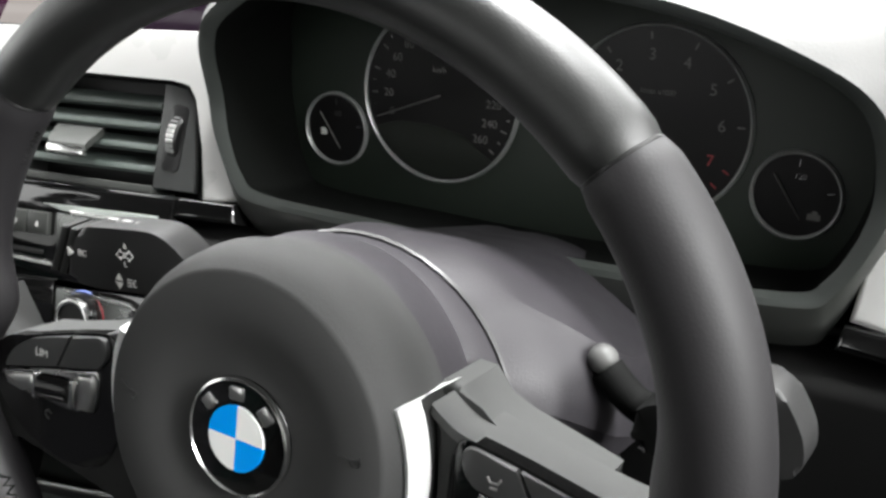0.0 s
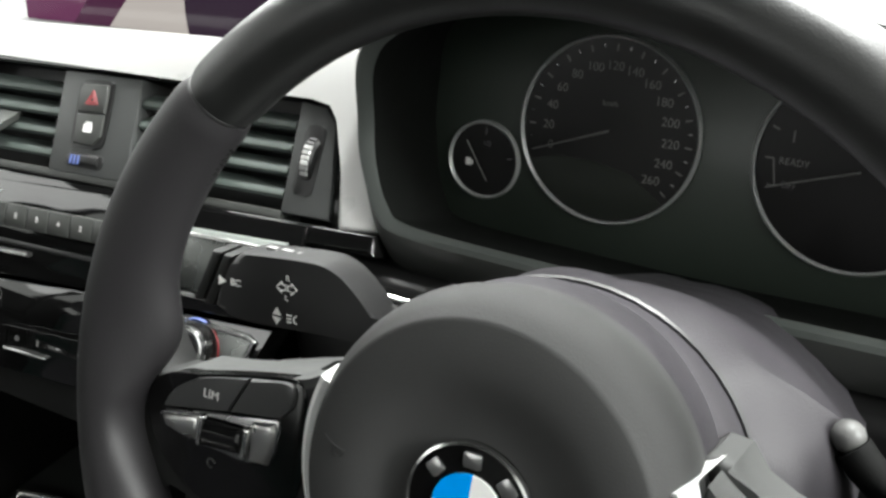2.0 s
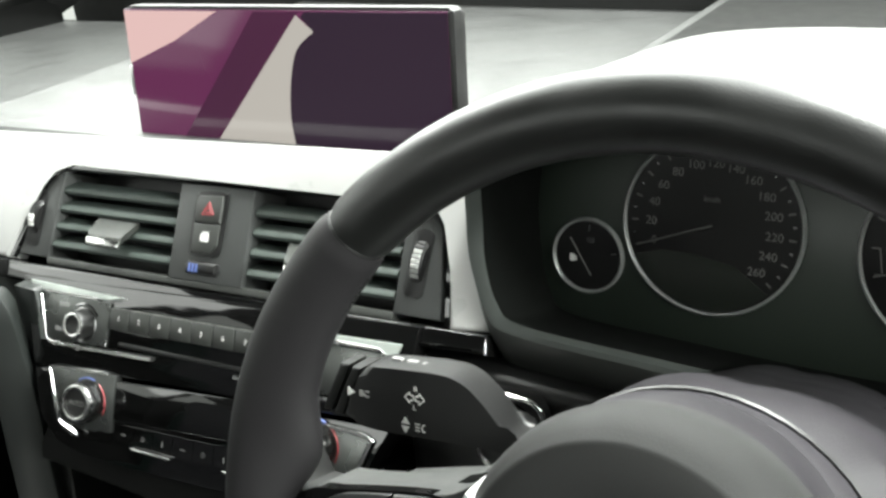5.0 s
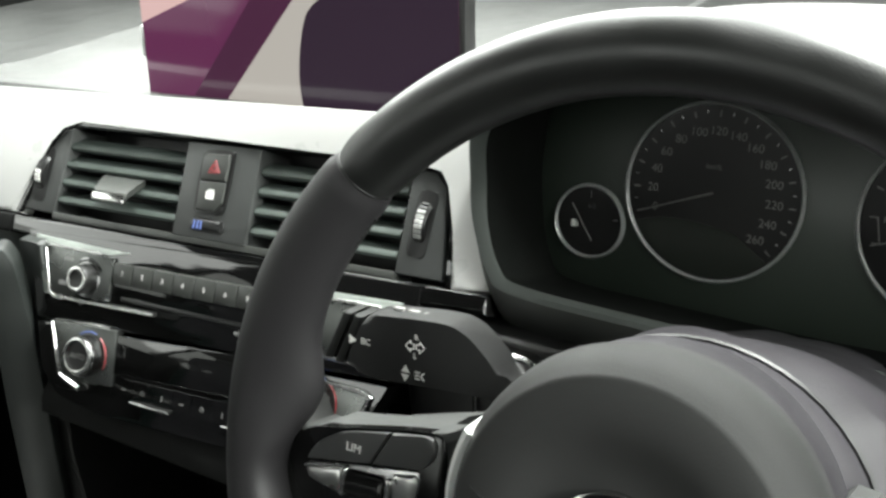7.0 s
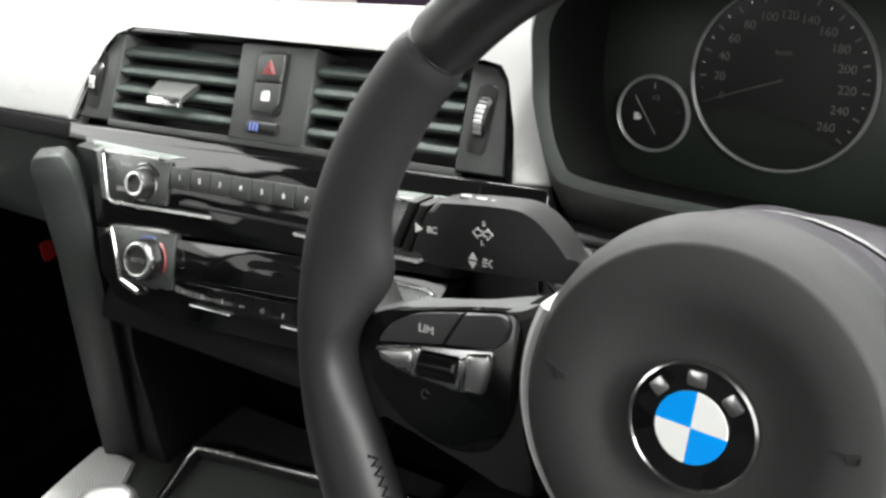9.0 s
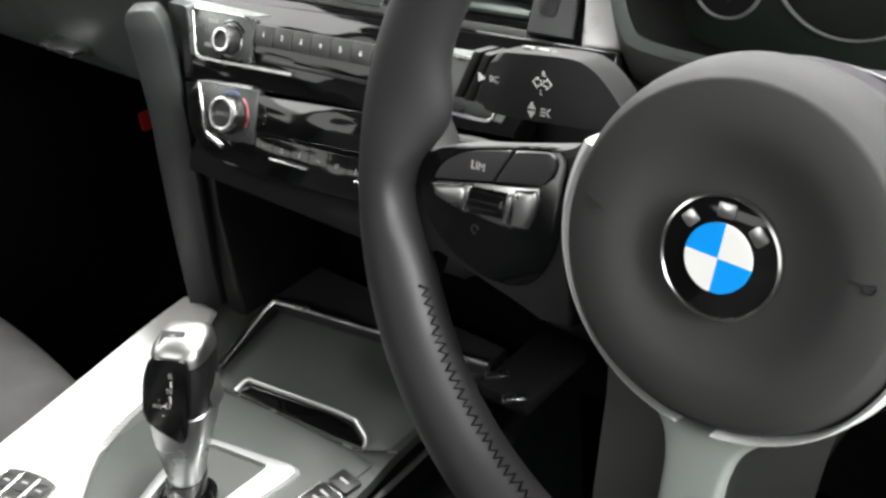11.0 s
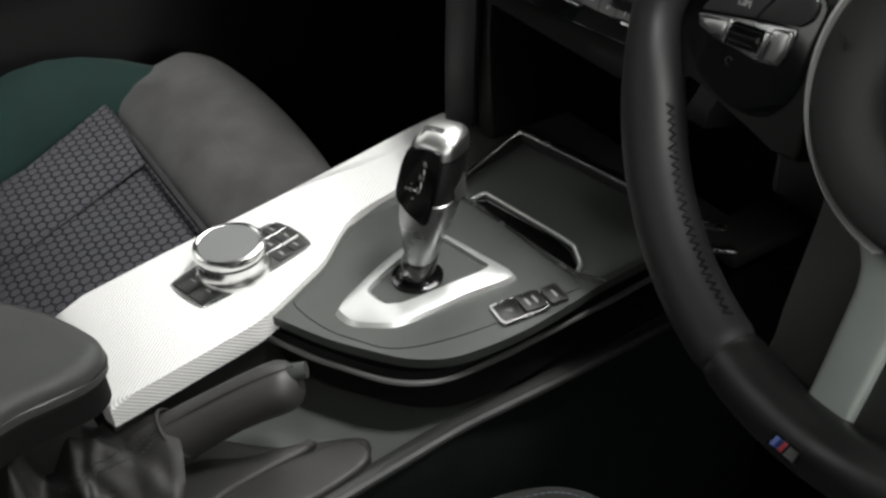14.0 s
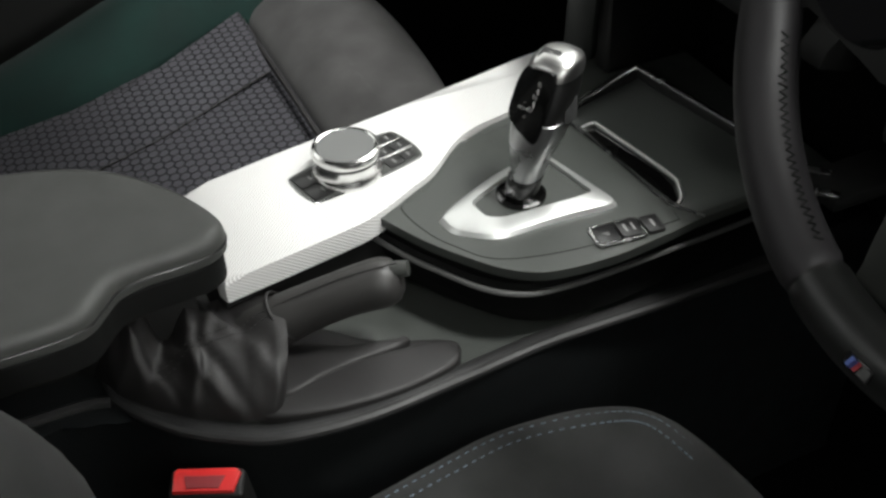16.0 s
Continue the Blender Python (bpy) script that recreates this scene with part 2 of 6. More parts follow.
def part(name, bm, mat, parent=None, label="", m=None, sharp=35):
    bmesh.ops.recalc_face_normals(bm, faces=bm.faces)
    lim = radians(sharp)
    for f in bm.faces:
        f.smooth = True
    for e in bm.edges:
        if len(e.link_faces) == 2 and e.calc_face_angle(0) > lim:
            e.smooth = False
    me = bpy.data.meshes.new(name)
    bm.to_mesh(me)
    bm.free()
    me.materials.append(mat)
    ob = new(name, me)
    if parent:
        ob.parent = parent
    if m:
        ob.matrix_local = m
    if label:
        ob["label"] = label
    return ob


def curve(pts, n=8, closed=False):
    """A smooth line through points (Catmull-Rom)."""
    pts = [Vector(p) for p in pts]
    out, k = [], len(pts)
    for i in range(k if closed else k - 1):
        g = (lambda j: pts[j % k]) if closed else (lambda j: pts[max(0, min(k - 1, j))])
        a, b, c, d = g(i - 1), g(i), g(i + 1), g(i + 2)
        for s in range(n):
            t = s / n
            out.append(0.5 * ((2 * b) + (c - a) * t + (2 * a - 5 * b + 4 * c - d) * t * t + (3 * b - a - 3 * c + d) * t ** 3))
    if not closed:
        out.append(pts[-1])
    return out


def loft(rings, cap=True, closed=True, loop=False):
    """Skin through rings of equal length; loop: the last ring joins the first."""
    bm = bmesh.new()
    vs = [[bm.verts.new(p) for p in r] for r in rings]
    n = len(rings[0])
    pairs = list(zip(vs, vs[1:])) + ([(vs[-1], vs[0])] if loop else [])
    for a, b in pairs:
        for i in range(n if closed else n - 1):
            j = (i + 1) % n
            bm.faces.new((a[i], a[j], b[j], b[i]))
    if cap and closed and not loop:
        bm.faces.new(vs[0][::-1])
        bm.faces.new(vs[-1])
    return bm


def box(x0, x1, y0, y1, z0, z1, b=0.001, seg=2):
    bm = bmesh.new()
    bmesh.ops.create_cube(bm, size=1)
    bmesh.ops.scale(bm, vec=(x1 - x0, y1 - y0, z1 - z0), verts=bm.verts)
    bmesh.ops.translate(bm, vec=((x0 + x1) / 2, (y0 + y1) / 2, (z0 + z1) / 2), verts=bm.verts)
    if b:
        bmesh.ops.bevel(bm, geom=bm.edges[:], offset=b, segments=seg, affect="EDGES", profile=0.5)
    return bm


def prism(pts, z0, z1, b=0.001, seg=2, both=False):
    """A flat outline given depth along local z, its front edge rounded."""
    bm = bmesh.new()
    lo = [bm.verts.new((p[0], p[1], z0)) for p in pts]
    hi = [bm.verts.new((p[0], p[1], z1)) for p in pts]
    bm.faces.new(lo[::-1])
    bm.faces.new(hi)
    n = len(pts)
    for i in range(n):
        bm.faces.new((lo[i], lo[(i + 1) % n], hi[(i + 1) % n], hi[i]))
    if b:
        front = {v for v in hi} | ({v for v in lo} if both else set())
        es = [e for e in bm.edges if e.verts[0] in front and e.verts[1] in front and abs(e.verts[0].co.z - e.verts[1].co.z) < 1e-6]
        bmesh.ops.bevel(bm, geom=es, offset=b, segments=seg, affect="EDGES", profile=0.5)
    return bm


def tube(path, rad, n=12, closed=False, flat=1.0, up=(0, 0, 1)):
    """A round bar along a path; rad: a number or a function of 0..1; flat: height against width."""
    path = [Vector(p) for p in path]
    k = len(path)
    rings = []
    for i, p in enumerate(path):
        a = path[(i - 1) % k] if closed else path[max(0, i - 1)]
        c = path[(i + 1) % k] if closed else path[min(k - 1, i + 1)]
        t = (c - a).normalized()
        s = t.cross(Vector(up))
        if s.length < 1e-4:
            s = t.cross(Vector((1, 0, 0)))
        s.normalize()
        q = s.cross(t)
        r = rad(i / max(1, k - 1)) if callable(rad) else rad
        rings.append([p + r * (math.cos(2 * math.pi * j / n) * s + flat * math.sin(2 * math.pi * j / n) * q) for j in range(n)])
    return loft(rings, loop=closed)


def lathe(profile, n=48, a0=0.0, a1=360.0):
    """Turns (radius, z) points round local z."""
    full = abs(a1 - a0) >= 359.9
    rings = []
    m = n if full else n + 1
    for i in range(m):
        a = radians(a0 + (a1 - a0) * i / n)
        rings.append([Vector((r * math.cos(a), r * math.sin(a), z)) for r, z in profile])
    bm = loft(rings, cap=False, closed=False, loop=full)
    bmesh.ops.remove_doubles(bm, verts=bm.verts, dist=1e-6)
    return bm


def disc(r, z0, z1, n=40, b=0.0005):
    return lathe([(0, z0), (r, z0), (r, z1 - b), (r - b, z1), (0, z1)], n)


def ring(r0, r1, z0, z1, n=48, a0=0, a1=360):
    return lathe([(r0, z0), (r0, z1 - 0.0003), ((r0 + r1) / 2, z1), (r1, z1 - 0.0003), (r1, z0)], n, a0, a1)


def join(*bms):
    out = bmesh.new()
    for bm in bms:
        me = bpy.data.meshes.new("tmp")
        bm.to_mesh(me)
        out.from_mesh(me)
        bm.free()
        bpy.data.meshes.remove(me)
    return out


def moved(bm, m):
    bmesh.ops.transform(bm, matrix=m, verts=bm.verts)
    return bm


def lettering(text, size, mat, parent, x, y, z, name="lettering", turn=0, label="", sx=1.0):
    c = bpy.data.curves.new("type", "FONT")
    c.body, c.size, c.align_x, c.align_y = text, size, "CENTER", "CENTER"
    c.extrude = 0.00008
    tmp = bpy.data.objects.new("type", c)
    scene.collection.objects.link(tmp)
    me = bpy.data.meshes.new_from_object(tmp.evaluated_get(bpy.context.evaluated_depsgraph_get()))
    bpy.data.objects.remove(tmp)
    me.name = name
    me.materials.clear()
    me.materials.append(mat)
    ob = new(name, me)
    ob.parent = parent
    ob.matrix_local = pose(x, y, z, 0, 0, turn) @ Matrix.Diagonal((sx, 1, 1, 1))
    if label:
        ob["label"] = label
    return ob


def arc(cx, cy, r, a0, a1, n=10):
    return [(cx + r * math.cos(radians(a0 + (a1 - a0) * i / n)), cy + r * math.sin(radians(a0 + (a1 - a0) * i / n))) for i in range(n + 1)]


def rounded(x0, x1, y0, y1, r, n=5):
    return arc(x1 - r, y1 - r, r, 0, 90, n) + arc(x0 + r, y1 - r, r, 90, 180, n) + arc(x0 + r, y0 + r, r, 180, 270, n) + arc(x1 - r, y0 + r, r, 270, 360, n)


# ---- car shell (setting) ----
def shell():
    g = part("ground", box(-30, 30, -30, 30, -0.32, -0.30, 0), FLOORING)
    tagged(g, "smooth light grey hall floor under the car", "ground", kind="structure")
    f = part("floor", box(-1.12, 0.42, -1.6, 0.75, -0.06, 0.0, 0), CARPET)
    tagged(f, "black carpeted car floor in the footwells", "floor", kind="structure")
    r = part("ceiling", prism([(-1.0, 0.05), (-0.95, 0.10), (0.25, 0.10), (0.32, 0.05), (0.34, -1.70), (-1.14, -1.70), (-1.05, -0.4)], 1.22, 1.27, 0.02), HEADLINER)
    tagged(r, "anthracite cloth headliner of the car roof", "headliner", kind="structure")
    d = part("wall_passenger_door", join(box(-1.20, -1.13, -0.55, 0.70, -0.05, 0.74, 0.02), box(-1.20, -1.10, -0.5, 0.5, 0.42, 0.50, 0.02),
                                         box(-1.20, -1.13, -1.75, -0.55, -0.05, 0.84, 0.02), box(-1.20, -1.10, -1.75, -1.45, 0.82, 1.24, 0.02)), MATTE)
    tagged(d, "black plastic inner skin of the far car door", "car door", kind="structure")
    for n, a, b in (("far", (-1.16, 0.72, 0.74), (-0.98, 0.10, 1.24)), ("near", (0.44, 0.72, 0.74), (0.30, 0.10, 1.24)),
                    ("far", (-1.16, -0.6, 0.74), (-1.0, -0.62, 1.24)), ("near", (0.44, -0.75, 0.5), (0.32, -0.75, 1.24))):
        p = part("trim_pillar", tube(curve([a, [(q + w) / 2 + (0.03 if i == 2 else 0) for i, (q, w) in enumerate(zip(a, b))], b], 6), 0.045, 10), HEADLINER)
        tagged(p, "dark windscreen pillar trim of the car", "pillar", kind="structure")
    nd = part("wall_driver_door", join(box(0.46, 0.53, -0.80, 0.70, -0.05, 0.74, 0.02), box(0.43, 0.53, -0.6, 0.35, 0.42, 0.49, 0.02), box(0.46, 0.53, -1.7, -0.80, -0.05, 0.76, 0.02)), PLASTIC)
    tagged(nd, "black plastic inner skin of the driver's door", "car door", kind="structure")
    bk = part("wall_rear_bulkhead", join(box(-1.15, 0.42, -1.75, -1.65, -0.05, 0.90, 0.02), box(-1.15, -0.80, -1.74, -1.66, 0.88, 1.24, 0.02), box(0.10, 0.42, -1.74, -1.66, 0.88, 1.24, 0.02)), PLASTIC)
    tagged(bk, "dark rear bulkhead behind the seats", "bulkhead", kind="structure")
    fw = part("wall_firewall", box(-1.15, 0.44, 0.72, 0.78, -0.05, 0.78, 0.01), PLASTIC)
    tagged(fw, "black firewall ahead of the footwells", "bulkhead", kind="structure")
    s = part("trim_sill", box(0.38, 0.46, -0.8, 0.75, -0.06, 0.12, 0.02), PLASTIC)
    tagged(s, "black plastic door sill beside the driver's footwell", "sill", kind="structure")


shell()

VENT = panel_pose((-0.365, 0.20, 0.715), 5, 30)
STACK = panel_pose((-0.445, 0.13, 0.62), 5, 25)
WHEEL = panel_pose((0, 0, 0.70), 0, 18)
CLUSTER = panel_pose((0.002, 0.2535, 0.715), 0, 11.5)
DASH_L = pose(-0.365, 0.20, 0, 0, 0, 5)
DASH_R = pose(0.365, 0.20, 0, 0, 0, -5)


def extrude_x(profile, x0, x1, b=0.006):
    """A cross-section in y, z drawn out along x."""
    bm = prism([(p[0], p[1]) for p in profile], x0, x1, b, 3, True)
    return moved(bm, Matrix(((0, 0, 1, 0), (1, 0, 0, 0), (0, 1, 0, 0), (0, 0, 0, 1))))


# ---- dashboard ----
def dashboard():
    d = thing("dashboard", None, "black grained dashboard with white trim panel and gloss black strip", "dashboard")
    body = [(-0.010, 0.645), (0.012, 0.690), (0.060, 0.728), (0.6, 0.715), (0.6, 0.25), (0.20, 0.25), (0.05, 0.46), (-0.015, 0.58)]
    part("lower_body", extrude_x(body, -0.146, 0.195), PLASTIC, d, "black plastic lower dashboard", DASH_L)
    part("lower_body", extrude_x([(-0.006, 0.652), (0.012, 0.690), (0.060, 0.698), (0.6, 0.690), (0.6, 0.62), (0.05, 0.640)], -0.80, -0.148), PLASTIC, d, "black plastic lower dashboard", DASH_L)
    part("lower_body", extrude_x([(0.012, 0.748), (0.6, 0.74), (0.6, 0.25), (0.2, 0.25), (0.03, 0.40), (0.02, 0.62), (-0.012, 0.655)], -0.185, 0.10),
         PLASTIC, d, "black plastic lower dashboard", DASH_R)
    part("lower_body", join(box(-0.18, 0.18, 0.30, 0.72, 0.30, 0.76, 0.004), box(-0.18, 0.18, 0.215, 0.31, 0.45, 0.655, 0.01)), PLASTIC, d,
         "black plastic lower dashboard")
    pad = [(0.0235, 0.7470), (0.0248, 0.7500), (0.030, 0.7500), (0.06, 0.742), (0.12, 0.737), (0.34, 0.735), (0.56, 0.728), (0.56, 0.69), (0.03, 0.728)]
    part("upper_pad", extrude_x(pad, -0.310, 0.188, 0.002), DASH_TOP, d, "grey grained soft dashboard top", DASH_L)
    part("upper_pad", extrude_x([(y, z - 0.030 if y > 0.05 else z - 0.012) for y, z in pad], -0.80, -0.311, 0.002), DASH_TOP, d, "grey grained soft dashboard top", DASH_L)
    part("upper_pad", extrude_x(pad, -0.175, 0.10, 0.002), DASH_TOP, d, "grey grained soft dashboard top", DASH_R)
    part("upper_pad", box(-0.20, 0.20, 0.36, 0.75, 0.70, 0.755, 0.01), DASH_TOP, d, "grey grained soft dashboard top")
    # white trim round the vents
    w = [(-0.62, 0.034), (-0.3, 0.036), (0.0, 0.043), (0.19, 0.047), (0.199, 0.03), (0.203, -0.049), (0.1795, -0.0515), (0.1755, -0.02), (0.170, 0.008),
         (0.163, 0.0172), (0.15, 0.0195), (-0.125, 0.0185), (-0.142, 0.0155), (-0.152, 0.004), (-0.1745, -0.0515), (-0.3, -0.049), (-0.62, -0.040)]
    part("trim_panel", prism(w, -0.012, 0.006, 0.003, 3), DASH_WHITE, d, "glossy white trim panel", VENT)
    w2 = [(0.085, 0.043), (0.0, 0.044), (-0.19, 0.047), (-0.199, 0.03), (-0.203, -0.049), (-0.1795, -0.0515), (-0.1755, -0.02), (-0.170, 0.008), (-0.163, 0.0172), (-0.15, 0.0195), (0.085, 0.0185)]
    part("trim_panel", prism(w2, -0.012, 0.006, 0.003, 3), DASH_WHITE, d, "glossy white trim panel", panel_pose((0.376, 0.20, 0.715), -5, 30))
    s = [(-0.17, -0.0525), (0.0, -0.0530), (0.204, -0.0505), (0.206, -0.062), (0.0, -0.068), (-0.17, -0.066)]
    part("trim_strip", prism(s, -0.02, 0.009, 0.003, 3), GLOSS, d, "gloss black strip below the white trim", VENT)
    s1 = [(-0.62, -0.041), (-0.3, -0.050), (-0.1705, -0.0525), (-0.1705, -0.066), (-0.3, -0.062), (-0.62, -0.054)]
    part("trim_strip", prism(s1, -0.02, 0.009, 0.003, 3), MATTE, d, "satin black strip below the white trim", VENT)
    s2 = [(0.085, -0.0530), (0.0, -0.0530), (-0.204, -0.0505), (-0.206, -0.062), (0.0, -0.068), (0.085, -0.067)]
    part("trim_strip", prism(s2, -0.02, 0.009, 0.003, 3), GLOSS, d, "gloss black strip below the white trim", panel_pose((0.376, 0.20, 0.715), -5, 30))
    # knee panel on both sides of the column
    part("knee_panel", box(-0.215, -0.04, 0.175, 0.22, 0.47, 0.655, 0.008, 3), SATIN, d, "satin black panel beside the steering column")
    part("knee_panel", box(0.04, 0.36, 0.175, 0.22, 0.40, 0.650, 0.008, 3), SATIN, d, "satin black panel beside the steering column")
    # stack bolster on the passenger side
    path = curve([(-0.5180, 0.114, 0.665), (-0.5165, 0.113, 0.659), (-0.5135, 0.112, 0.646), (-0.511, 0.111, 0.612), (-0.510, 0.110, 0.581), (-0.510, 0.107, 0.541), (-0.520, 0.108, 0.455), (-0.552, 0.124, 0.345)], 6)
    rings = []
    for k, p in enumerate(path):
        w = 0.0146 * min(1.0, 0.45 + 0.55 * (k / 9) ** 0.6)
        u, n = Vector((0.78, 0.62, 0)), Vector((0.62, -0.78, 0))
        p = p + Vector((0.004, 0.003, 0))
        rings.append([p + u * w * a + n * b for a, b in ((-1, -0.012), (-1, 0.001), (-0.90, 0.0036), (-0.5, 0.0052), (0, 0.0058), (0.5, 0.0052), (0.90, 0.0036), (1, 0.001), (1, -0.012))])
    part("bolster", loft(rings), STRIP, d, "grey plastic bolster edge of the centre stack")
    # one side in two tones: lit grey above, shade painted black below
    part("side_panel", extrude_x([(0.137, 0.664), (0.25, 0.664), (0.27, 0.560), (0.1262, 0.560)], -0.512, -0.488, 0.004), STRIP, d, "upper side of the centre stack, in its lit grey")
    part("side_panel", extrude_x([(0.1275, 0.558), (0.268, 0.558), (0.30, 0.35), (0.125, 0.35), (0.125, 0.5)], -0.512, -0.490, 0.004), PLASTIC, d, "lower side of the centre stack, blackened for shade")
    # glovebox and passenger lower dash
    part("glovebox", extrude_x([(0.160, 0.650), (0.18, 0.67), (0.52, 0.67), (0.52, 0.53), (0.22, 0.545), (0.185, 0.552), (0.172, 0.575)], -1.10, -0.56, 0.012), LIP, d, "dark grey glovebox lid")
    part("glovebox_handle", box(-0.757, -0.702, 0.150, 0.172, 0.5770, 0.5825, 0.0015), CHROME, d, "silver glovebox handle")
    part("bracket", box(-0.220, -0.180, 0.112, 0.182, 0.450, 0.462, 0.004), MATTE, d, "black bracket below the column")
    for x, y, z in ((-0.213, 0.125, 0.4615), (-0.190, 0.113, 0.4615)):
        part("clip", moved(box(-0.008, 0.008, -0.003, 0.003, -0.001, 0.002, 0.0008), pose(x, y, z, 0, 0, 40)), CHROME_DARK, d, "pale metal clip")
    part("lower_lip", loft([[Vector((x, y + 0.003 * math.sin(i), z)) for i, (y, z) in enumerate([(0.112, 0.556), (0.128, 0.575), (0.22, 0.57), (0.22, 0.538), (0.140, 0.536), (0.112, 0.545)])]
                            for x in (-0.49, -0.455, -0.42, -0.3, -0.22)]), MATTE, d, "black plastic lip below the heater controls")
    # solid near-black slab stands in for the shade under the stack
    part("shade_slab", extrude_x([(0.24, 0.57), (0.30, 0.57), (0.30, 0.36), (0.24, 0.36)], -0.50, -0.20, 0.002), CARPET, d, "near-black slab for the shade below the centre stack")


def centre_vent():
    v = thing("air_vent", VENT, "twin centre air vent, dark grey slats and hazard switch", "air vent")
    out = [(-0.172, -0.050), (-0.150, 0.006), (-0.141, 0.0145), (-0.125, 0.0175), (0.15, 0.0185), (0.162, 0.016), (0.168, 0.008), (0.1735, -0.02), (0.177, -0.050)]
    part("surround", join(*[tube([(x, y, 0.002) for x, y in curve2(out, 4)], 0.0026, 6)]), GLOSS, v, "gloss black surround")
    part("backing", prism(out, -0.05, -0.030, 0), SATIN, v, "black duct behind the slats")
    # end cheeks and the middle panel
    cheek_l = [(-0.1675, -0.0475), (-0.1495, 0.003), (-0.141, 0.0120), (-0.134, 0.0140), (-0.1385, -0.0475)]
    cheek_r = [(0.1405, -0.0475), (0.1415, 0.0150), (0.158, 0.0135), (0.1655, 0.005), (0.172, -0.0475)]
    part("cheek", prism(cheek_l, -0.03, 0.003, 0.0015), VENT_GREY, v, "dark grey end cheek")
    part("cheek", prism(cheek_r, -0.03, 0.003, 0.0015), VENT_GREY, v, "dark grey end cheek")
    part("middle_panel", prism([(-0.0285, -0.0475), (-0.0285, 0.0145), (0.0315, 0.0148), (0.0315, -0.0470)], -0.03, 0.004, 0.0015), VENT_GREY, v, "dark grey switch panel")
    part("bottom_rail", box(-0.139, 0.141, -0.0515, -0.0465, -0.02, 0.003, 0.001), PLASTIC_GREY, v)
    for x0, x1 in ((-0.1365, -0.0295), (0.0325, 0.1395)):
        for i in range(4):
            y = 0.0022 - 0.0128 * i
            prof = [(-0.0030, -0.024), (-0.0036, 0.0000), (-0.0020, 0.0014), (0.0006, 0.0008), (0.0062, -0.0085), (0.0066, -0.024)]
            xl = x0 - 0.0012 * i if x0 < -0.1 else x0
            rings = [[Vector((x, y + p, z)) for p, z in prof] for x in (xl, x1)]
            part("slat", loft(rings), SLAT, v, sharp=50)
        for i in range(6):
            xx = x0 + (x1 - x0) * (i + 0.5) / 6
            part("vane", box(xx - 0.0006, xx + 0.0006, -0.046, -0.004, -0.032, -0.027, 0), SATIN, v)
    for x in (-0.0825, 0.0775):
        tab = part("tab", loft([[Vector((x + dx + sx * s, y + sy * h, z)) for sx, sy in ((-1, -1), (1, -1), (1, 1), (-1, 1))] for dx, s, y, h, z in ((0, 0.0185, -0.0165, 0.0025, -0.002), (0.008, 0.0155, -0.0275, 0.0026, 0.0165), (0.010, 0.0145, -0.0300, 0.0026, 0.0195))]),
                   PLASTIC_GREY, v, "dark adjusting tab")
        part("tab_edge", box(x - 0.0045, x + 0.0245, -0.0345, -0.0285, 0.0175, 0.0215, 0.0014), CHROME, tab, "silver front edge")
    for x, y, t in ((-0.1545, -0.020, 8), (0.1535, -0.016, -4)):
        part("wheel_slot", prism(rounded(-0.0065, 0.0065, -0.021, 0.019, 0.004), -0.004, 0.0036, 0.0005), SATIN, v, m=pose(x, y, 0, 0, 0, t - 12 if x < 0 else t))
        th = part("thumbwheel", moved(lathe([(0, -0.0042), (0.0145, -0.0042), (0.0155, -0.003), (0.0155, 0.003), (0.0145, 0.0042), (0, 0.0042)], 36), pose(0, 0, 0, 0, 90, 0)),
                  SATIN, v, "ribbed thumbwheel", pose(x, y, -0.007, 0, 0, t - 12 if x < 0 else t))
        for k in range(9):
            part("rib", moved(box(-0.0026, 0.0026, -0.0012, 0.0012, 0.0150, 0.0162, 0.0003, 1), pose(0, 0, 0, -44 + 11 * k)), (SILVER if 1 < k < 8 else SATIN) if x > 0 else (WHITE if k in (4, 5, 6) else SATIN), th)
    # hazard and lock buttons in one bezel
    part("button_bezel", prism(curve2([(-0.0100, -0.0312), (-0.0128, -0.027), (-0.0128, 0.004), (-0.0100, 0.0098), (0.0095, 0.0108), (0.0125, 0.006), (0.0122, -0.022), (0.0085, -0.0305)], 4, True)[::-1], 0.002, 0.0055, 0.001), SATIN, v)
    hz = part("hazard_button", prism([(-0.0102, -0.0095), (-0.0110, 0.004), (-0.0088, 0.0074), (0.0100, 0.0086), (0.0104, 0.0025), (0.0103, -0.0088)], 0.004, 0.0075, 0.0008), PLASTIC_GREY, v, "hazard warning button")
    part("triangle", join(*[tube(t, 0.0004, 5) for t in ([(-0.0045, -0.0045, 0), (0.0045, -0.004, 0)], [(-0.0045, -0.0045, 0), (0, 0.004, 0)], [(0.0045, -0.004, 0), (0, 0.004, 0)],
                                                         [(-0.0022, -0.003, 0), (0.0022, -0.003, 0)], [(-0.0022, -0.003, 0), (0, 0.0012, 0)], [(0.0022, -0.003, 0), (0, 0.0012, 0)])]), RED_PRINT, hz, "red warning triangle", pose(0, 0, 0.0076))
    lk = part("lock_button", prism([(-0.0100, -0.0290), (-0.0104, -0.0105), (0.0102, -0.0098), (0.0102, -0.023), (0.005, -0.0290)], 0.004, 0.0072, 0.0008), PLASTIC_GREY, v, "central locking button")
    part("lock_mark", join(box(-0.0032, 0.0032, -0.0215, -0.0165, 0, 0.0003, 0), box(-0.0018, 0.0028, -0.0162, -0.0152, 0, 0.0003, 0)), WHITE, lk, "white printed mark", pose(0, 0, 0.0073))
    part("roller_recess", prism(rounded(-0.0145, 0.0135, -0.0432, -0.0338, 0.004), 0.002, 0.0048, 0.0006), SATIN, v)
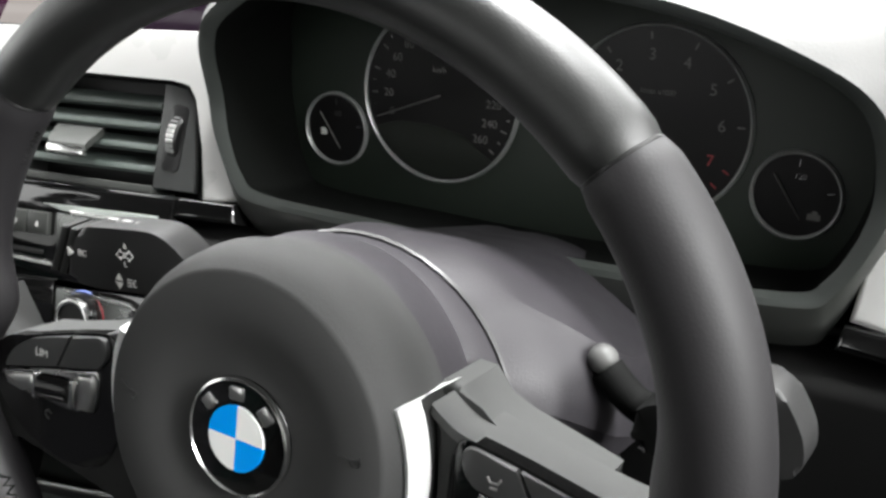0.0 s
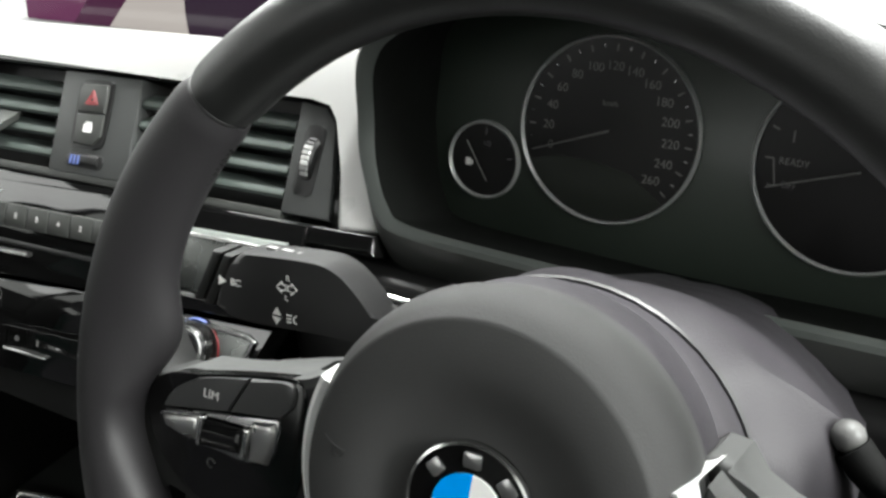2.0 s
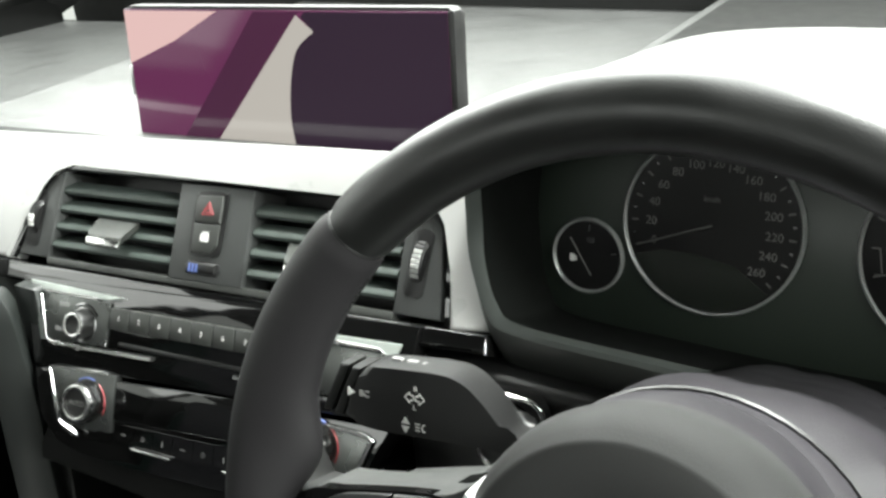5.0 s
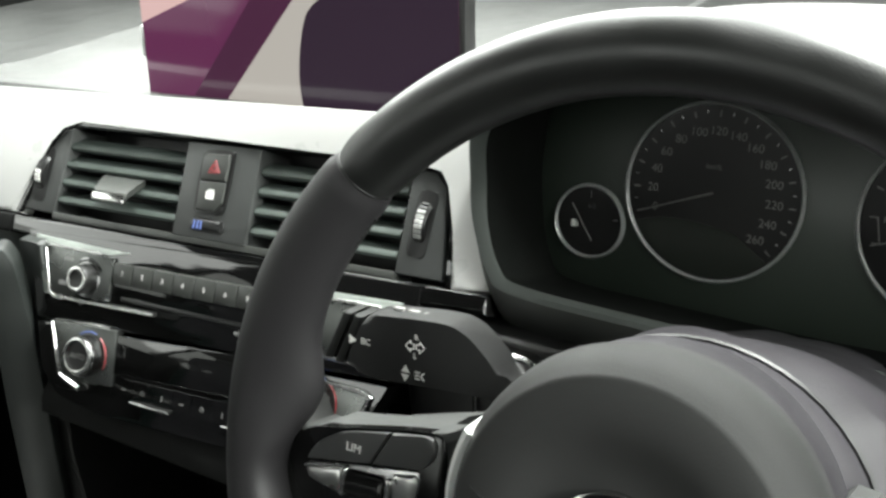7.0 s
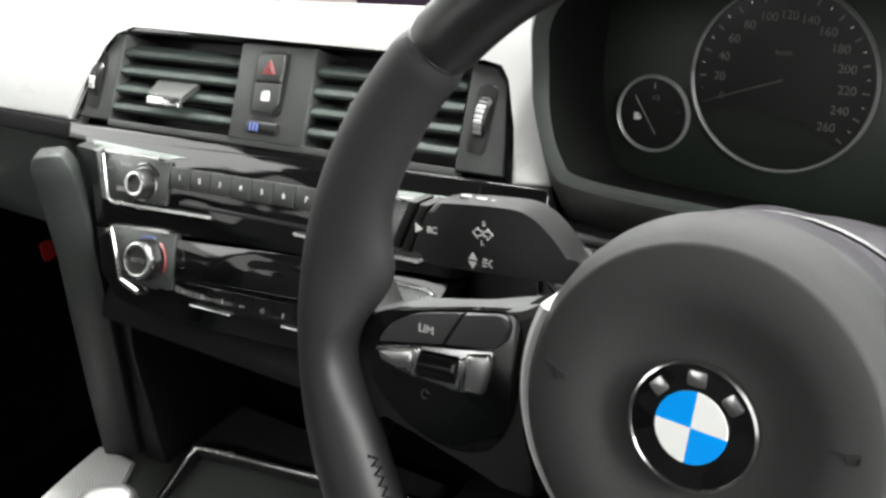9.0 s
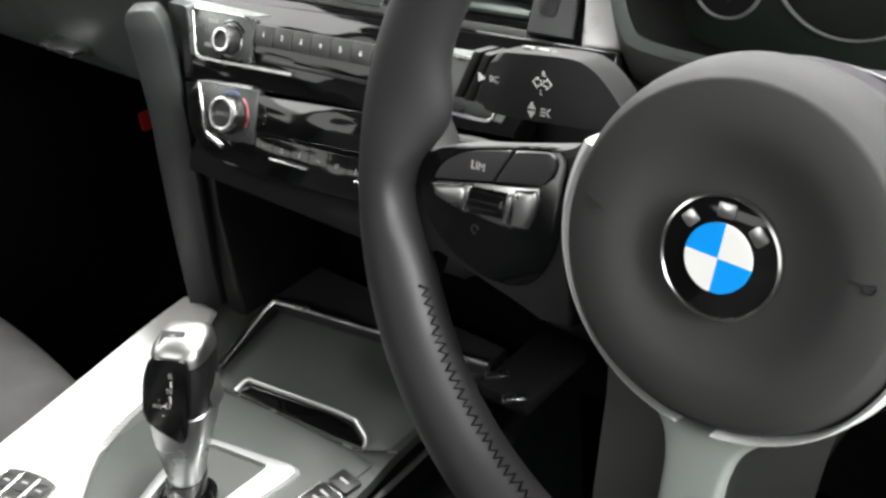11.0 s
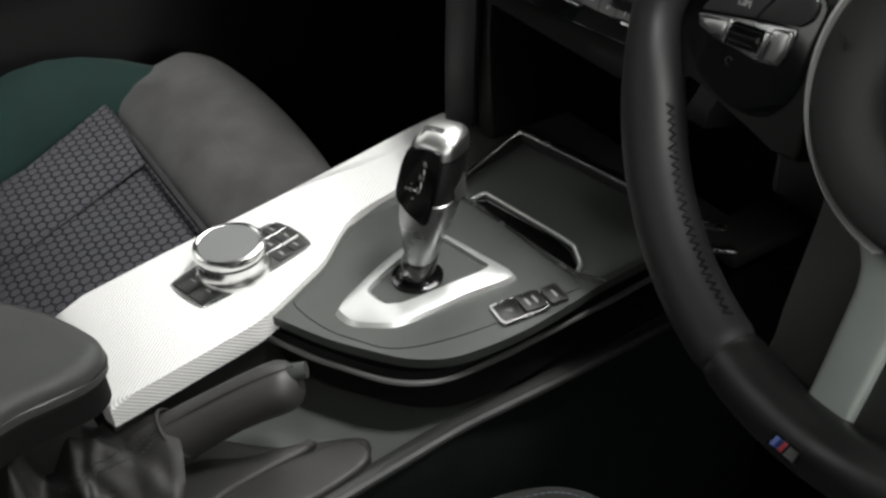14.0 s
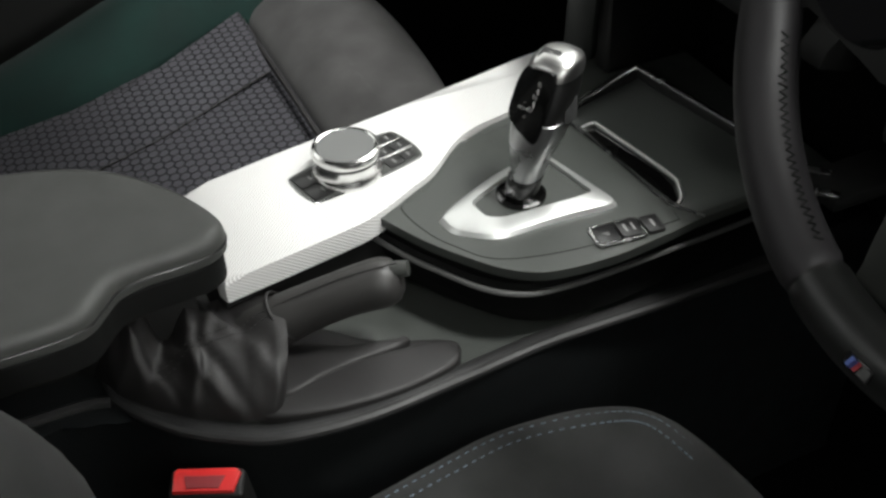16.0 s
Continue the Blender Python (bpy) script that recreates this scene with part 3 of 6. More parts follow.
    part("temperature_roller", moved(lathe([(0, -0.011), (0.0045, -0.011), (0.0052, -0.009), (0.0052, 0.009), (0.0045, 0.011), (0, 0.011)], 18), pose(-0.0005, -0.0385, 0.002, 0, 90, 0)), SATIN, v, "small black roller")
    part("roller_mark", join(*[box(-0.0092 + 0.0028 * k, -0.0080 + 0.0028 * k, -0.0415, -0.0360, 0.0070, 0.0075, 0) for k in range(3)]), BLUE_PRINT, v, "blue printed bars")


def curve2(pts, n=6, closed=False):
    return [(p.x, p.y) for p in curve([(x, y, 0) for x, y in pts], n, closed)]


def radio_panel():
    s = thing("radio_panel", STACK, "gloss black radio fascia with silver edge and preset buttons", "car radio")
    out = curve2([(-0.064, 0.0525), (-0.052, 0.02), (-0.045, -0.006)], 3) + [(0.238, 0.004), (0.245, 0.03), (0.252, 0.062)]
    part("fascia", prism(out, -0.02, 0.0, 0.002), GLOSS, s, "gloss black fascia")
    # silver frame on both sides
    for sg in (1, -1):
        fx = (lambda x: x) if sg == 1 else (lambda x: 0.187 - x)
        path = [(fx(x), y, 0.001) for x, y in ((0.060, 0.0128), (0.0, 0.0112), (-0.0300, 0.0108), (-0.0342, 0.0135), (-0.0432, 0.0440), (-0.0400, 0.0452), (0.010, 0.0452))]
        part("silver_frame", tube(path, 0.0016, 6), CHROME, s, "satin silver frame")
        cheek = [(fx(x), y) for x, y in ((-0.0425, 0.0440), (-0.0335, 0.0125), (0.020, 0.0145), (0.0215, 0.0440))]
        part("end_plate", prism(cheek if sg == 1 else cheek[::-1], -0.004, 0.002, 0.0008), PLATE, s, "dark end plate")
        side = [(fx(x), y) for x, y in ((-0.0540, 0.0505), (-0.0400, 0.0115), (-0.0340, 0.0118), (-0.0430, 0.0445), (0.018, 0.0455), (0.034, 0.0485))]
        part("silver_side", prism(side if sg == 1 else side[::-1], -0.003, 0.0012, 0.0006), DULL_SILVER, s, "silver side plate")
    kx, ky = -0.0006, 0.0265
    part("knob_well", ring(0.0102, 0.0118, 0.0, 0.0028, 40), CHROME_DARK, s, "silver ring", pose(kx, ky, 0))
    kn = part("volume_knob", lathe([(0.0098, 0.0), (0.0096, 0.009), (0.0086, 0.0112), (0.0068, 0.0118), (0.0062, 0.0106), (0, 0.0100)], 44), SATIN, s, "black volume knob with silver rim", pose(kx, ky, 0))
    part("knob_rim", ring(0.0060, 0.0084, 0.0100, 0.0124, 44), CHROME, kn, "silver rim")
    part("arc_mark", lathe([(0.0128, 0.0022), (0.0136, 0.0030), (0.0148, 0.0022)], 20, 30, 120), CHROME_DARK, s, m=pose(kx, ky, 0))
    part("mode_mark", box(-0.024, -0.015, 0.0365, 0.0392, 0.002, 0.0023, 0), GREY_PRINT, s)
    part("eject_mark", box(-0.026, -0.016, 0.0195, 0.0225, 0.002, 0.0023, 0), GREY_PRINT, s)
    part("power_mark", ring(0.0012, 0.0018, 0.002, 0.0024, 14), GREY_PRINT, s, m=pose(-0.004, 0.0105, 0))
    x0 = 0.0232
    for i in range(8):
        xa, xb = x0 + 0.0172 * i, x0 + 0.0172 * i + 0.0166
        b = part("preset_button", box(xa, xb, 0.0275 + 0.0002 * i, 0.0415 + 0.0002 * i, -0.002, 0.0035, 0.0008), PLASTIC_GREY, s, "dark preset button")
        lettering(str(i + 1), 0.0048, WHITE, b, (xa + xb) / 2, 0.0350, 0.0037)
    part("disc_slot", box(0.030, 0.155, 0.0165, 0.0195, -0.006, 0.0006, 0.0004), SATIN, s, "disc slot")


def climate_panel():
    s = thing("climate_panel", STACK, "gloss black heater control panel with two temperature knobs", "climate control")
    out = [(-0.0455, -0.0085), (0.238, 0.0015)] + curve2([(0.228, -0.020), (0.216, -0.042), (0.196, -0.054), (0.16, -0.0575), (0.09, -0.0595), (0.03, -0.0600), (-0.004, -0.0575), (-0.026, -0.050), (-0.038, -0.035)], 3)
    part("fascia", prism(out[::-1], -0.02, -0.0005, 0.002), GLOSS, s, "gloss black fascia")
    for sg in (1, -1):
        fx = (lambda x: x) if sg == 1 else (lambda x: 0.200 - x)
        plate = [(fx(x), y) for x, y in ((-0.0275, -0.0060), (-0.0135, -0.0405), (0.006, -0.0432), (0.0320, -0.0400), (0.0318, -0.0028))]
        part("end_plate", prism(plate if sg == 1 else plate[::-1], -0.004, 0.0018, 0.0008), PLATE, s, "dark end plate")
        part("silver_frame", tube([(fx(x), y, 0.0012) for x, y in ((0.026, -0.0028), (-0.024, -0.0048), (-0.0285, -0.0065), (-0.0155, -0.0405), (-0.011, -0.0430))], 0.0015, 6), CHROME, s, "satin silver frame")
        part("silver_foot", tube([(fx(-0.0125), -0.0425, 0.0015), (fx(0.004), -0.0475, 0.0015)], 0.0022, 6), CHROME, s, "satin silver frame")
        kx, ky = fx(0.009), -0.0235 if sg == 1 else -0.017
        kn = part("temperature_knob", lathe([(0.0140, 0.0), (0.0132, 0.010), (0.0124, 0.0118), (0.0104, 0.0125), (0.0096, 0.0112), (0, 0.0106)], 48), CHROME_DARK, s, "ribbed dark chrome knob", pose(kx, ky, 0))
        part("knob_rim", ring(0.0096, 0.0120, 0.0105, 0.0132, 48), CHROME, kn, "silver rim")
        part("knob_cap", disc(0.0098, 0.0095, 0.0112, 40), SATIN, kn, "black cap")
        if sg == 1:
            lettering("AUTO", 0.0048, GREY_PRINT, kn, 0, 0, 0.0114)
        part("knob_flute", join(*[moved(box(0.0131, 0.0139, -0.0004, 0.0004, 0.002, 0.0095, 0), pose(0, 0, 0, 0, 0, 7.5 * k)) for k in range(48)]), SATIN, kn)
        part("warm_arc", lathe([(0.0150, 0.0015), (0.0158, 0.0026), (0.0166, 0.0015)], 16, -25, 55), RED_PRINT, s, "red arc", pose(kx, ky, 0))
        part("cool_arc", lathe([(0.0150, 0.0015), (0.0158, 0.0026), (0.0166, 0.0015)], 16, 70, 125), BLUE_PRINT, s, "blue arc", pose(kx, ky, 0))
    part("display", prism([(0.032, -0.0315), (0.032, -0.006), (0.166, 0.0015), (0.166, -0.0255)], -0.002, 0.0012, 0.0006), GLOSS, s, "dark display glass")
    for i in range(9):
        xa = 0.0335 + 0.0166 * i
        b = part("fan_button", box(xa, xa + 0.0158, -0.0460 + 0.0002 * i, -0.0335 + 0.0004 * i, -0.002, -0.0002, 0), GLOSS, s, "black climate button")
        cx = xa + 0.0079
        part("button_mark", [box(cx - 0.002, cx + 0.002, -0.0402, -0.0396, -0.0002, 0.0000, 0), ring(0.0010, 0.0016, 0, 0.0003, 12), box(cx - 0.0004, cx + 0.0004, -0.0415, -0.0380, -0.0002, 0.0000, 0)][i % 3], GREY_PRINT, b,
             m=pose(cx, -0.0398, -0.0003) if i % 3 == 1 else None)
    part("light_bar", box(0.0500, 0.0840, -0.0478, -0.0462, 0.0, 0.0030, 0.0004), CHROME, s, "bright chrome bar")
    part("light_bar", box(0.1260, 0.1600, -0.0468, -0.0452, 0.0, 0.0030, 0.0004), CHROME, s, "bright chrome bar")


# ---- instruments ----
def hood_lip():
    """The edge of the cluster hood, a closed ring."""
    lip = curve([(-0.168, 0.197, 0.735), (-0.166, 0.193, 0.712), (-0.158, 0.189, 0.690), (-0.142, 0.187, 0.681), (-0.07, 0.186, 0.679), (0.0, 0.186, 0.678), (0.07, 0.186, 0.679),
                 (0.146, 0.187, 0.681), (0.163, 0.189, 0.690), (0.174, 0.193, 0.712), (0.177, 0.196, 0.735), (0.170, 0.190, 0.768), (0.142, 0.176, 0.792), (0.085, 0.168, 0.812),
                 (0.0, 0.165, 0.819), (-0.085, 0.168, 0.812), (-0.137, 0.178, 0.789), (-0.161, 0.190, 0.766)], 5, True)
    return lip


def instrument_cluster():
    lip = hood_lip()
    h = thing("instrument_hood", None, "black grained hood with grey lip round the instruments", "instrument hood")
    def outer(kx, ky, up, down, front):
        """A ring outside the lip; below it the hood drops as an apron that faces the driver."""
        out = []
        for p in lip:
            w = min(1, max(0, (0.728 - p.z) / 0.035))
            w = w * w * (3 - 2 * w)
            side = kx * (1 - w) + 0.012 * w
            out.append(Vector((p.x + (p.x - 0.003) * side, p.y + ky * (1 - w) + front * w, p.z + (p.z - 0.738) * (up * (1 - w) + down * w if p.z < 0.74 else up))))
        return out
    out1, out2, out3 = outer(0.025, -0.001, 0.05, 0.05, -0.001), outer(0.06, 0.008, 0.09, 0.26, 0.000), outer(0.10, 0.05, 0.10, 0.47, 0.006)
    out4 = [Vector((p.x + (p.x - 0.003) * 0.12, 0.36, p.z + (p.z - 0.738) * (-0.15 if p.z > 0.74 else 0.60))) for p in lip]
    upper = [k % len(lip) for k in range(50, len(lip) + 1)]
    part("shell", loft([[ring_[k] for k in upper] for ring_ in (out4, out3, out2, out1)], cap=False, closed=False), PAD, h, "grey grained outer shell")
    part("apron", loft([ring_[:51] for ring_ in (out4, out3, out2, out1)], cap=False, closed=False), PLASTIC_GREY, h, "dark grey apron below the dials")
    in1 = [Vector((p.x - (p.x - 0.003) * 0.02, p.y + 0.003, p.z - (p.z - 0.738) * 0.035)) for p in lip]
    part("lip", loft([out1, lip, in1], cap=False), LIP, h, "grey edge of the hood")
    def inner(k, y, low):
        return [Vector((0.003 + (p.x - 0.003) * k, y + (p.y - 0.186) * 0.3, 0.738 + (p.z - 0.738) * (low if p.z < 0.738 else 0.93 + 0.02 * (0.256 - y) / 0.04))) for p in lip]
    part("inner_wall", loft([in1, inner(0.97, 0.205, 1.12), inner(0.962, 0.230, 1.26), inner(0.955, 0.256, 1.34)], cap=False), FLOCK, h, "black inner wall of the hood")
    c = thing("instrument_cluster", CLUSTER, "dark instrument panel with four silver-ringed dials", "instrument panel")
    part("panel", prism(rounded(-0.176, 0.176, -0.068, 0.080, 0.03), -0.006, 0.0, 0.001), PANEL_DARK, c, "dark green-black panel")

    def dial(name, x, y, r, label):
        d = part(name, disc(r, 0, 0.0008, 64, 0.0002), DIAL, c, label, pose(x, y, 0))
        part("bezel", lathe([(r - 0.0010, 0.0), (r - 0.0009, 0.0024), (r, 0.0034), (r + 0.0008, 0.0024), (r + 0.0010, 0.0)], 72), DIAL_RING, d, "thin silver ring")
        return d

    def needle(d, ang, r0, r1, w, x=0, y=0):
        part("needle", moved(loft([[Vector((a, -k * w, 0.0022)), Vector((a, k * w, 0.0022)), Vector((a, 0, 0.0030))] for a, k in ((r0, 1), (r1, 0.55))]), pose(x, y, 0, 0, 0, ang)), DIAL_PRINT, d, "pale pointer")

    def ticks(d, angs, r0, r1, w, mat):
        for a in angs:
            part("scale_mark", moved(box(r0, r1, -w, w, 0.0008, 0.0011, 0), pose(0, 0, 0, 0, 0, a)), mat, d)

    R, r = 0.0478, 0.0208
    sp = dial("speedometer", -0.061, 0.011, R, "black speedometer dial marked to 260")
    part("display", prism(arc(0, 0, R - 0.002, 207, 315, 24) + [(0.014, -0.020), (-0.006, -0.0165), (-0.026, -0.0165)], 0.0008, 0.0012, 0.0001), DIAL_LOW, sp, "unlit lower display")
    for k in range(14):
        a = radians(201 - 9.27 * 2 * k)
        lettering(str(20 * k), 0.0063, DIAL_PRINT, sp, 0.0330 * math.cos(a), 0.0330 * math.sin(a), 0.0010, "numeral")
    ticks(sp, [201 - 18.54 * k for k in range(14)], 0.0405, 0.0440, 0.0004, DIAL_PRINT)
    ticks(sp, [201 - 9.27 - 18.54 * k for k in range(13)], 0.0420, 0.0437, 0.0003, CHROME_DARK)
    lettering("km/h", 0.0042, DIAL_PRINT, sp, -0.0005, 0.0140, 0.0010, "numeral")
    needle(sp, 201, -0.001, 0.0425, 0.0007)
    ta = dial("rev_counter", 0.061, 0.011, R, "black rev counter dial marked to seven")
    for k in range(1, 8):
        a = radians(191 - 31.4 * k)
        lettering(str(k), 0.0080, DIAL_PRINT if k < 7 else RED_PRINT, ta, 0.0330 * math.cos(a), 0.0330 * math.sin(a), 0.0010, "numeral")
    ticks(ta, [191 - 31.4 * k for k in range(1, 7)], 0.0405, 0.0440, 0.0004, DIAL_PRINT)
    ticks(ta, [191 - 31.4 * 7, 191 - 31.4 * 7.4], 0.0405, 0.0440, 0.0005, RED_PRINT)
    lettering("READY", 0.0045, DIAL_PRINT, ta, -0.0290, -0.0005, 0.0010, "numeral")
    lettering("OFF", 0.0045, CHROME_DARK, ta, -0.0300, -0.0115, 0.0010, "numeral")
    lettering("1/min x1000", 0.0036, DIAL_PRINT, ta, 0, 0.0150, 0.0010, "numeral")
    part("bracket", join(box(-0.0425, -0.0385, 0.0, 0.0006, 0.0009, 0.0012, 0), moved(box(-0.0068, 0.0068, -0.0003, 0.0003, 0.0009, 0.0012, 0), pose(-0.0375, -0.0065, 0, 0, 0, 100)), box(-0.0400, -0.0350, -0.0130, -0.0124, 0.0009, 0.0012, 0)), DIAL_PRINT, ta)
    needle(ta, 199, -0.001, 0.0425, 0.0007)
    for name, x, lab in (("fuel_gauge", -0.1300, "small fuel gauge"), ("oil_gauge", 0.1320, "small oil temperature gauge")):
        g = dial(name, x, -0.0155, r, lab)
        needle(g, -56, -0.013, 0.0115, 0.0005, -0.0035, -0.0015)
        ticks(g, [90, 10], 0.0140, 0.0175, 0.0004, CHROME_DARK)
        lettering("1/2" if x < 0 else "120", 0.0040, CHROME_DARK, g, 0.001, 0.0090, 0.0010, "numeral")
        part("symbol", join(box(-0.0112, -0.0082, -0.0045, -0.0005, 0.0008, 0.0011, 0), box(-0.0078, -0.0070, -0.0040, -0.0015, 0.0008, 0.0011, 0)) if x < 0 else join(box(0.006, 0.012, -0.011, -0.008, 0.0008, 0.0011, 0), box(0.008, 0.0105, -0.008, -0.0065, 0.0008, 0.0011, 0)), WHITE if x < 0 else DIAL_PRINT, g, "printed symbol")


# ---- steering wheel ----
def steering_wheel():
    w = thing("steering_wheel", WHEEL, "black leather sports steering wheel with silver accents", "steering wheel")
    RC, ZC = 0.1608, -0.0130

    def rim(a0, a1, n, rad, mat, name, label):
        rings = []
        for i in range(n + 1):
            a = radians(a0 + (a1 - a0) * i / n)
            e = Vector((math.cos(a), math.sin(a), 0))
            rr, rz, off = rad(math.degrees(a) % 360, i / n)
            g = math.degrees(a) % 360
            da, db = min(abs(g - 174), abs(g - 6)), min(abs(g - 187.5), abs(g - 352.5))
            fl = 0.0062 * math.exp(-(da / 7.5) ** 2) + 0.0020 * math.exp(-(da / 13) ** 2) - 0.0050 * math.exp(-(db / 7) ** 2) if name == "rim_grip" else 0
            rings.append([e * (RC + off + rr * math.cos(q) - fl * max(0, -math.cos(q)) ** 2) + Vector((0, 0, ZC + rz * math.sin(q) - 0.9 * max(0, fl) * max(0, -math.cos(q)) ** 2)) for q in [2 * math.pi * k / 28 for k in range(28)]])
        return part(name, loft(rings), mat, w, label, sharp=60)

    def end(t):
        return min(1.0, 0.92 + 0.08 * min(1, t * 60), 0.92 + 0.08 * min(1, (1 - t) * 60))

    def girth(a):
        """Radius across the rim, along the column, and offset of its centre line: slimmer over the upper half."""
        u = min(1, max(0, (abs((a % 360) - 270) - 62) / 27))
        u = u * u * (3 - 2 * u)
        r = math.exp(-(((a + 180) % 360 - 214) / 30) ** 2)
        return 0.0168 - 0.0030 * u + 0.0010 * r, 0.0160 - 0.0012 * u, 0.0030 * u + 0.0042 * r

    def plain(a, t):
        rr, rz, off = girth(a)
        return rr * end(t), rz * end(t), off

    def grip(a, t):
        d = min(abs(a - 158), abs(a - 22))
        k = math.exp(-(d / 20) ** 2)
        rr, rz, off = girth(a)
        return (rr + 0.0014 * k) * end(t), (rz + 0.0010 * k) * end(t), off
    rim(42.5, 138, 72, plain, LEATHER_SMOOTH, "rim_top", "smooth black leather upper rim")
    rim(138.4, 250.5, 128, grip, LEATHER, "rim_grip", "grained black leather grip")
    rim(-70.5, 42.1, 128, grip, LEATHER, "rim_grip", "grained black leather grip")
    rim(250.9, 289.1, 30, plain, LEATHER_SMOOTH, "rim_bottom", "smooth black lower rim")
    for a in (138.2, 42.3, 250.7, -70.7):
        e = Vector((math.cos(radians(a)), math.sin(radians(a)), 0))
        rr, rz, off = girth(a)
        pts = [e * (RC + off + 0.885 * rr * math.cos(q)) + Vector((0, 0, ZC + 0.885 * rz * math.sin(q))) for q in [2 * math.pi * k / 28 for k in range(28)]]
        part("rim_seam", tube(pts, 0.0009, 6, True), SATIN, w, "seam in the leather")
    st, rnd = [], random.Random(7)
    for a0, a1, qm in ((203, 247, 163), (293, 337, 163), (142, 166, 192), (14, 38, 192)):
        pts = []
        for k in range(52):
            a = radians(a0 + (a1 - a0) * (k + rnd.uniform(-0.2, 0.2)) / 52)
            rr, rz, off = girth(math.degrees(a))
            q = radians(qm + (7 if k % 2 else -7) + rnd.uniform(-2, 2))
            pts.append(Vector((math.cos(a), math.sin(a), 0)) * (RC + off + (rr + 0.0006) * math.cos(q)) + Vector((0, 0, ZC + (rz + 0.0005) * math.sin(q))))
        st.append(tube(pts, 0.0007, 6))
    part("stitching", join(*st), MATTE, w, "black cross stitching")["kind"] = "stuff"
    # hub cover
    prof = [(0.0215, -0.0016), (0.0235, -0.0016), (0.028, -0.0013), (0.0325, -0.0004), (0.0365, 0.0008), (0.040, 0.0018), (0.043, 0.0025), (0.047, 0.0028), (0.054, 0.0024), (0.0590, 0.0012), (0.0602, 0.0006), (0.0608, -0.0004),
            (0.0632, -0.0042), (0.0656, -0.0090), (0.0670, -0.0140), (0.0680, -0.021), (0.0665, -0.030), (0.0640, -0.045), (0.058, -0.050)]
    hub = part("airbag_cover", lathe(prof, 96), AIRBAG, w, "round dark grey grained airbag cover")
    part("cover_rear", lathe([(0.0625, -0.034), (0.0655, -0.036), (0.0655, -0.052), (0.0630, -0.060), (0.050, -0.062)], 96), COLUMN, w, "grey ring behind the airbag cover")
    em = part("badge", lathe([(0, -0.0045), (0.0218, -0.0045), (0.0222, -0.0010), (0.0210, 0.0008), (0, 0.0014)], 64), GLOSS, hub, "round black badge with blue and white quarters")
    part("badge_ring", lathe([(0.0206, 0.0002), (0.0212, 0.0015), (0.0220, 0.0010), (0.0222, -0.0006)], 64), CHROME, em, "silver ring")
    for k in range(4):
        part("quarter", prism([(0, 0)] + arc(0, 0, 0.0123, 90 * k - 3, 90 * k + 87, 12), 0.0008, 0.0017, 0.0001, 1), BLUE if k in (1, 3) else WHITE_ENAMEL, em, "blue quarter" if k in (1, 3) else "white quarter")
    for a, wd in ((139, 0.0026), (91, 0.0031), (42, 0.0031)):
        part("badge_bar", moved(prism(rounded(-wd, wd, -0.0025, 0.0025, 0.0008), 0.0008, 0.0015, 0.0002), pose(0.0166 * math.cos(radians(a)), 0.0166 * math.sin(radians(a)), 0, 0, 0, a - 90)), CHROME_SOFT, em, "plain silver bar")
    for x, a in ((-0.0490, -14), (0.0490, 14)):
        part("horn_mark", join(tube([(-0.005, 0.0018, 0), (-0.001, 0.0004, 0), (0.0036, 0.0004, 0)], 0.00035, 5), tube([(p.x, p.y, 0) for p in curve([(-0.0008, 0.0002, 0), (0.0002, -0.0022, 0), (0.0024, -0.0024, 0), (0.0034, -0.0004, 0)], 4)], 0.00035, 5)), SATIN, hub, m=pose(x, 0.0065, 0.0028, 0, 0, a))
    # silver crescents beside the hub
    for sg in (1, -1):
        rings, track = [], []
        for k in range(27):
            a, q = radians(264 - 106 * k / 26), max(0, (k - 8) / 18)
            track.append((Vector((math.cos(a), math.sin(a), 0)), 0.0676 - 0.0042 * q, -0.0112 + 0.0027 * q, 0.0014 + 0.0030 * q))
        for rad, z in ((0.0640, -0.0125), (0.0646, -0.0190), (0.0652, -0.0260), (0.0658, -0.0330)):
            track.append((Vector((math.cos(radians(157.5)), math.sin(radians(157.5)), 0)), rad, z, 0.0044))
        for e, rad, z, wd in track:
            e = Vector((-sg * e.x, e.y, 0))
            p = e * rad + Vector((0, 0, z))
            rings.append([p + Vector((0, 0, 0.003)), p + e * wd * 0.5 + Vector((0, 0, 0.0040)), p + e * wd + Vector((0, 0, 0.003)), p + e * (wd + 0.001) + Vector((0, 0, -0.006)), p + Vector((0, 0, -0.006))])
        part("silver_crescent", loft(rings), CRESCENT, w, "satin silver strip beside the hub")
        root = [(0.056, -0.004), (0.0580, 0.0240), (0.0615, 0.0268), (0.0690, 0.0262), (0.0757, 0.0180), (0.0850, 0.0136), (0.0981, 0.0098), (0.120, 0.0030), (0.116, -0.012), (0.085, -0.020)]
        part("spoke_root", prism([(x * sg, y) for x, y in (root if sg < 0 else root[::-1])], -0.062, -0.034, 0.0024, 3), SPOKE, w, "grey root of the spoke")
    # side spokes with switch pads
    for sg in (1, -1):
        def P(pts):
            q = [(x * sg, y) for x, y in pts]
            return q if sg == 1 else q[::-1]
        arm = curve2([(-0.0670, 0.0235), (-0.0757, 0.0172), (-0.085, 0.0146), (-0.0981, 0.0112), (-0.1249, 0.0052), (-0.1335, 0.0036), (-0.1420, 0.0022), (-0.1500, 0.0020)], 5) + \
            curve2([(-0.163, 0.02), (-0.160, -0.075), (-0.152, -0.062), (-0.147, -0.045), (-0.140, -0.040), (-0.120, -0.043), (-0.095, -0.048), (-0.064, -0.052), (-0.0735, -0.02)], 4)
